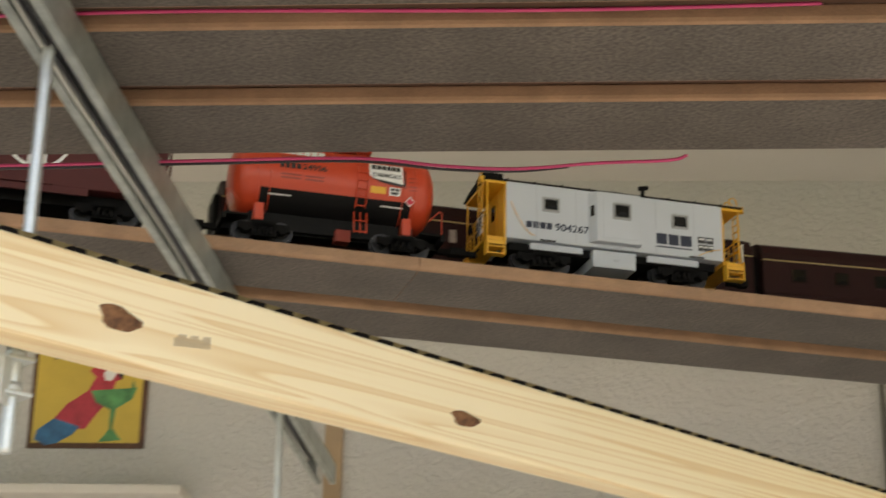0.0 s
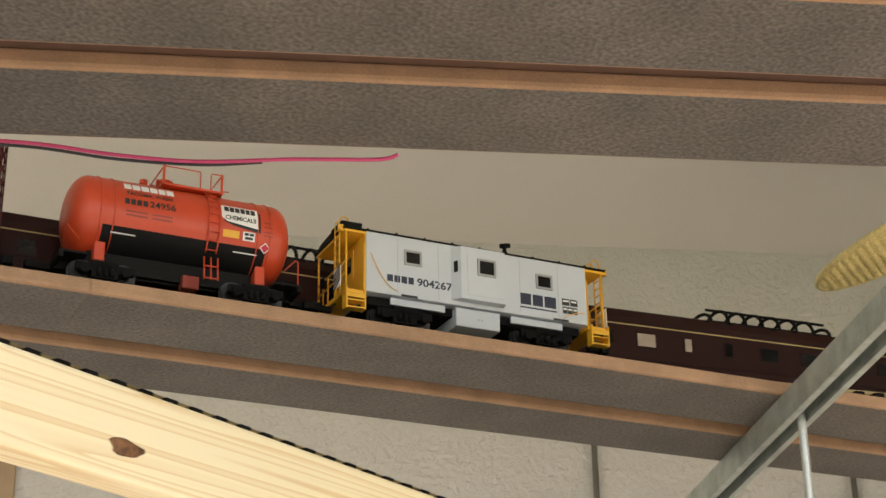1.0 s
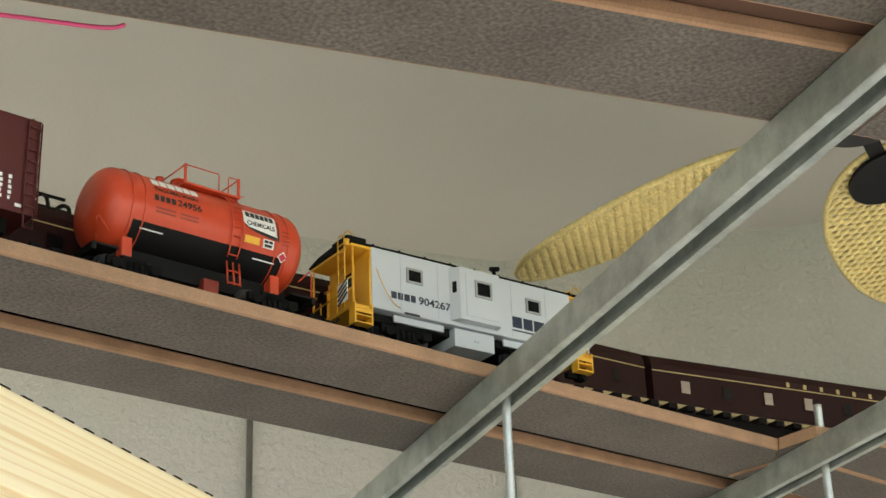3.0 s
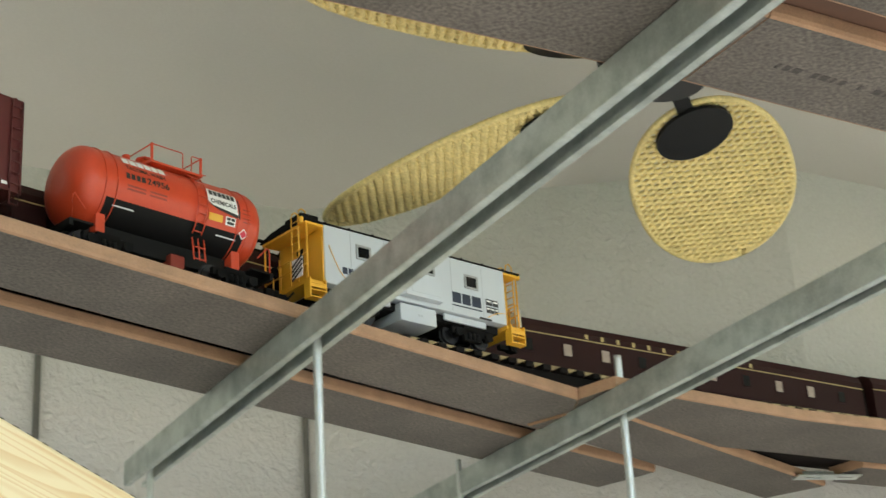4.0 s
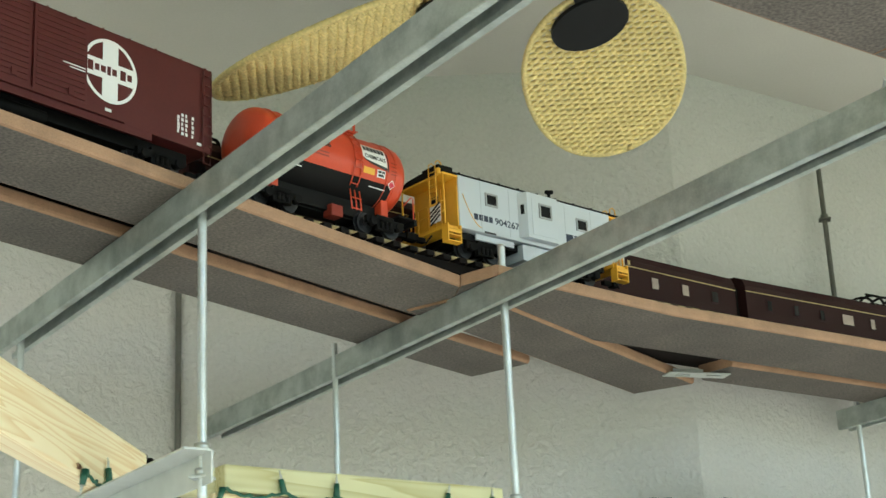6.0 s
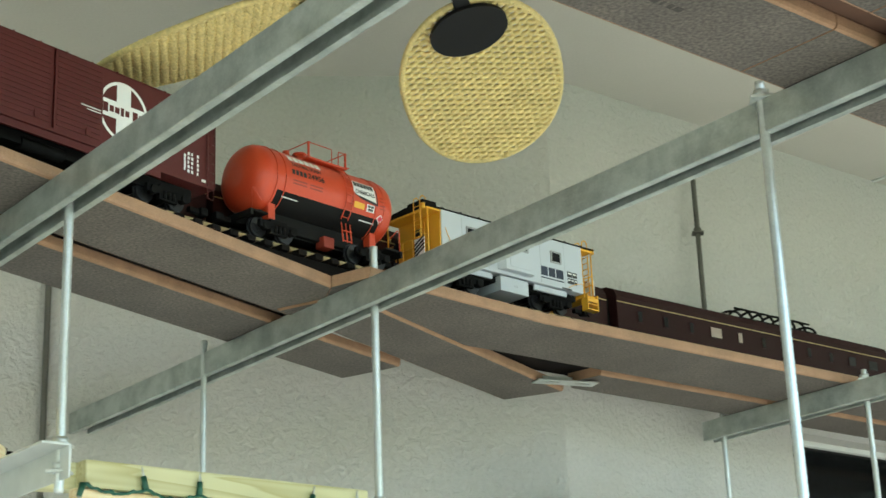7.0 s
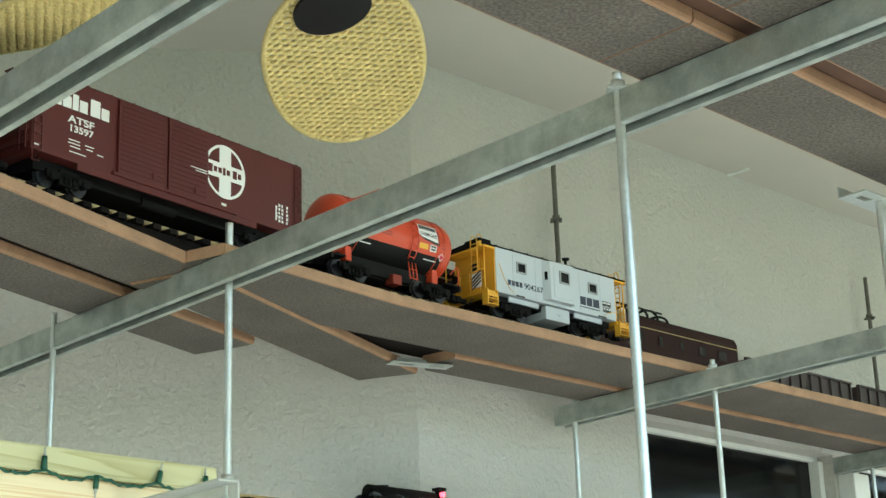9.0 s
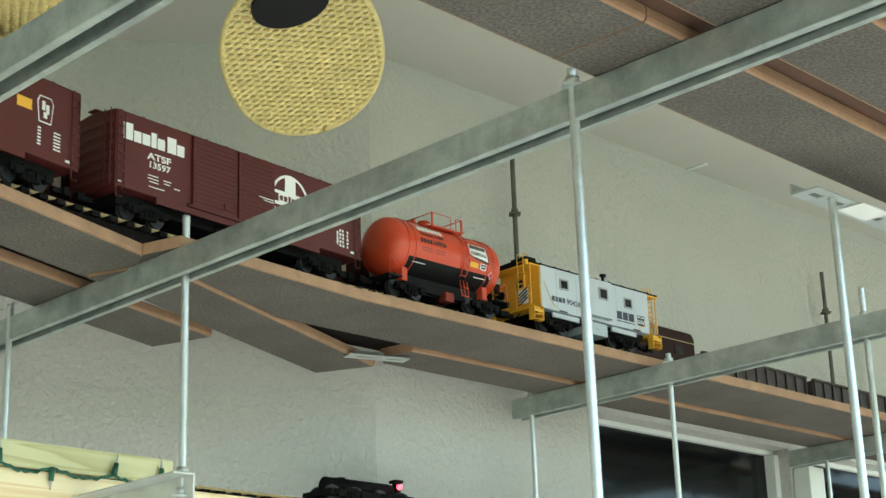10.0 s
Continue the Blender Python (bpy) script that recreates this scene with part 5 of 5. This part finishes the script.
fa, fb = V2(-0.810, 2.403), V2(-0.460, 2.773)
off = V2(0.714, -0.70) * 0.006
light_string([(*(fa + (fb - fa) * u + off), 2.078) for u in (0.02, 0.22, 0.40, 0.58, 0.80, 0.98)], "green cord of small clear lights along the lower deck")
la = V2(*(LA + (LB_ - LA) * 0.89)) + V2(0.006, 0)
lb = V2(*(LA + (LB_ - LA) * 0.995)) + V2(0.006, 0)
light_string([(*(la + (lb - la) * u), 2.052) for u in (0.0, 0.35, 0.7, 1.0)], "green cord of small clear lights on the pine beam")

# lower curve beyond: a second deck stretch with a small black locomotive
deck = lumber(tuple(V2(-0.434, 2.915)), tuple(V2(0.9, 4.25)), 2.047, 2.087, 0.12, "pale pine deck board of the lower track")
low2 = lambda s: V2(-0.474, 2.963) + VX * s
track(low2, 0.0, 1.7, 2.0872, "black tie model track on the lower deck")


def build_loco(p):
    c = thing("locomotive", pose(p[0], p[1], 2.104, 0, 0, math.degrees(math.atan2(VX[1], VX[0]))), "small black model locomotive with a red marker light", "locomotive")
    part("frame", box((-0.11, -0.040, 0.010), (0.11, 0.040, 0.022), 0.002), M["black_plastic"], c)
    bm = cyl((-0.09, 0, 0.033), (0.075, 0, 0.033), 0.017, 24)
    bm_cyl(bm, (-0.05, 0, 0.046), (-0.05, 0, 0.051), 0.010, 12)
    part("boiler", bm, M["black_plastic"], c, "black boiler")
    bm = box((-0.006, -0.006, 0.040), (0.006, 0.006, 0.066), 0.001)
    bm_box(bm, (-0.010, -0.010, 0.064), (0.010, 0.010, 0.070), 0, 0.001)
    part("stack", bm, M["black_plastic"], c, "black chimney", pose(0.095, 0, -0.01))
    part("marker_light", cyl((0.095, -0.006, 0.046), (0.095, -0.012, 0.046), 0.005, 12), M["marker_glow"], c, "glowing red marker light")
    bogie(c, -0.06)
    bogie(c, 0.06)
    return c


M["marker_glow"] = bpy.data.materials.new("marker_glow")
M["marker_glow"].use_nodes = True
_b = M["marker_glow"].node_tree.nodes["Principled BSDF"]
_b.inputs["Base Color"].default_value = (0.5, 0.02, 0.03, 1)
_b.inputs["Emission Color"].default_value, _b.inputs["Emission Strength"].default_value = (1, 0.05, 0.08, 1), 2.0
build_loco(low2(0.43))


# ---------------------------------------------------------------- small things
def wire(name, pts, r, mat, label):
    fine = []
    P = [Vector(p) for p in pts]
    for i in range(len(P) - 1):
        p0, p1, p2, p3 = P[max(i - 1, 0)], P[i], P[i + 1], P[min(i + 2, len(P) - 1)]
        for k in range(8):
            u = k / 8
            fine.append(0.5 * (2 * p1 + (p2 - p0) * u + (2 * p0 - 5 * p1 + 4 * p2 - p3) * u * u + (3 * p1 - p0 - 3 * p2 + p3) * u ** 3))
    fine.append(P[-1])
    return tagged(part(name, tube(fine, r, 6), M[mat], None, label), label, "wire", "loose track wires")


nb = lambda a, z, o=0.003: (*(JN + NA * a + NM * o), z)
wire("wire", [nb(-2.0, 2.375), nb(-1.5, 2.37), nb(-1.25, 2.374), nb(-1.06, 2.376), nb(-0.96, 2.366), nb(-0.88, 2.362), nb(-0.79, 2.368), nb(-0.71, 2.371), nb(-0.690, 2.377)], 0.0019, "wire_pink", "pink track wire hanging along a shelf board")
wire("wire", [nb(-2.0, 2.373, 0.007), nb(-1.5, 2.368, 0.007), nb(-1.25, 2.372, 0.007), nb(-1.06, 2.374, 0.007), nb(-0.96, 2.364, 0.008), nb(-0.88, 2.361, 0.008), nb(-0.82, 2.366, 0.008)], 0.0016, "wire_black", "dark track wire hanging along a shelf board")
wire("wire", [nb(-2.0, 2.386, -0.325), nb(-1.5, 2.383, -0.326), nb(-1.2, 2.388, -0.325), nb(-0.85, 2.384, -0.326), nb(-0.6, 2.388, -0.325)], 0.0019, "wire_pink", "pink track wire in the gap between boards")
wire("wire", [nb(-1.6, 2.372, 0.02), nb(-1.55, 2.355, 0.17), nb(-1.53, 2.352, 0.27), nb(-1.5, 2.36, 0.37), nb(-1.42, 2.376, 0.44)], 0.0018, "wire_pink", "pink track wire crossing to the next shelf")
zs = Z0_
for k, o in enumerate((-0.006, 0.0, 0.006)):
    n2 = V2(0.714, 0.70) * o
    pts = []
    for i in range(12):
        q = zs - UD * (-0.9 + 0.24 * i) + n2
        pts.append((q[0], q[1], ZB - 0.036 - 0.004 * math.sin(i * 1.9 + k)))
    wire("wire", pts, 0.0028, ("bulb", "wire_black", "wire_black")[k], "cable laid in the steel strut")

# slotted zinc tie plates
def slotted(p, d, ln, w, z, label):
    ang = math.degrees(math.atan2(d[1], d[0]))
    t = thing("slotted_plate", pose(p[0], p[1], z, 0, 0, ang), label, "slotted plate", "slotted zinc plates")
    bm = bmesh.new()
    n = max(2, int(ln / 0.05))
    st = ln / n
    for i in range(n):
        x = i * st
        bm_box(bm, (x, -w / 2, 0), (x + st * 0.3, w / 2, 0.002))
        bm_box(bm, (x + st * 0.3, -w / 2, 0), (x + st * 0.8, -w * 0.14, 0.002))
        bm_box(bm, (x + st * 0.3, w * 0.14, 0), (x + st * 0.8, w / 2, 0.002))
        bm_box(bm, (x + st * 0.8, -w / 2, 0), (x + st, w / 2, 0.002))
    bmesh.ops.remove_doubles(bm, verts=bm.verts, dist=1e-5)
    part("web", bm, M["zinc"], t)
    part("flange", box((0, w / 2, 0), (ln, w / 2 + 0.002, 0.016)), M["zinc"], t)
    return t


slotted(V2(-0.186, 3.158), V2(0.88, 0.47), 0.125, 0.030, ZB - 0.0075, "bright slotted zinc plate joining two shelf boards")
slotted(V2(0.478, 2.201), VX, 0.40, 0.040, 2.336, "bright slotted zinc channel hung on a rod")
part_tag = part("tag", box((0, -0.02, 0), (0.07, 0.02, 0.0015)), M["white"], None, "", pose(0.553, 2.266, 2.3335, 0, 0, 46))
tagged(part_tag, "torn white paper tag on the slotted channel", "paper tag")
tagged(part("ceiling_mark", box((0, -0.006, -0.004), (0.07, 0.006, 0), 0.001), M["white_frame"], None, "", pose(0.640, 4.205, CEIL, 0, 0, -43)), "short white trim clip on the ceiling", "ceiling clip", kind="structure")

# upright conduits on the stucco
for along in (0.0, 0.556):
    p = INNER - VX * along - VY * 0.012
    tagged(part("conduit", cyl((0, 0, 0.3), (0, 0, 2.74), 0.0062, 12), M["conduit"], None, "", pose(p[0], p[1], 0)), "thin grey conduit running up the stucco wall", "conduit", "wall conduits", "structure")
p = INNER - VX * 1.760
tagged(part("trim", box((-0.010, -0.012, 0.3), (0.03, 0.0, 2.62), 0.002), M["tan_trim"], None, "", pose(p[0], p[1], 0, 0, 0, 45.6)), "tan wooden trim beside the wall", "trim", kind="structure")

# painted tin sign with a parrot and a glass
def build_sign():
    p0 = INNER - VX * 2.432
    w, h, zb = 0.262, 0.330, 2.465
    s = thing("tin_sign", pose(p0[0], p0[1], zb, 0, 0, math.degrees(math.atan2(VX[1], VX[0]))) @ pose(0, -0.006, 0, 90, 0, 0), "yellow tin sign of a red parrot and a green cocktail", "tin sign")
    part("plate", box((0, 0, -0.004), (w, h, 0.0), 0.001), M["poster_rust"], s, "rusted tin plate")
    part("field", box((0.010, 0.012, 0), (w - 0.012, h - 0.012, 0.0006)), M["poster_yellow"], s, "yellow painted field")

    def blob(name, pts, mat, z, label=""):
        bm = bm_prism(bmesh.new(), [V2(*q) * 1.0 for q in pts], z, z + 0.0004)
        part(name, bm, M[mat], s, label)

    k = 0.262 / 215.0
    Q = lambda *ps: [((x - 45) * k, (797 - y) * k) for x, y in ps][::-1]
    blob("parrot_body", Q((215, 640), (196, 632), (172, 636), (150, 652), (163, 664), (150, 690), (112, 716), (92, 742), (110, 760), (150, 762), (168, 735), (192, 705), (200, 672), (212, 668)), "poster_red", 0.0008, "red parrot")
    blob("parrot_tail", Q((92, 742), (62, 764), (58, 782), (80, 792), (100, 788), (128, 772), (140, 758), (112, 748)), "poster_blue", 0.0010, "blue tail feathers")
    blob("parrot_face", Q((185, 646), (176, 658), (180, 670), (192, 672), (200, 658), (196, 646)), "white", 0.0012, "pale parrot face")
    blob("parrot_beak", Q((200, 648), (213, 652), (212, 670), (203, 662)), "stripe", 0.0014)
    blob("cocktail", Q((155, 690), (240, 684), (232, 706), (204, 724), (200, 760), (218, 782), (176, 786), (194, 762), (194, 726), (166, 712)), "poster_green", 0.0010, "green cocktail glass")
    blob("leaf", Q((232, 668), (238, 690), (228, 704)), "poster_green", 0.0012)
    lettering("sign_letter", "A", 0.050, M["stripe"], s, pose(0.064, 0.218, 0.001), "dark painted letter")
    for i in range(4):
        part("sign_bar", box((0.105 + 0.026 * i, 0.206, 0.0006), (0.122 + 0.026 * i, 0.240, 0.0010)), M["stripe"], s, "dark painted letter as a plain bar")
    return s


build_sign()
sh = INNER - VX * 2.8 - VY * 0.16
tagged(part("ledge", box((0, 0, 0), (0.75, 0.15, 0.02), 0.004), M["plaster"], None, "", pose(sh[0], sh[1], 2.335, 0, 0, 45.6)), "long pale ledge on the wall under the tin sign", "ledge")


# ---------------------------------------------------------------- what moves
def motions():
    ts = [0.25 * i for i in range(41)]
    for ob, off, half in CARS:
        walk(ob, [(t, at_line(main_line, START + run(t) + off, Z_RAIL, half)) for t in ts])
    moving = [c[0] for c in CARS]
    step = [i / 15 for i in range(151)]
    for w, x, r, car in WHEELS:
        if car in moving:
            walk(w, [(t, pose(x, 0, r, 0, math.degrees(run(t) / r) % 360, 0)) for t in step])


motions()
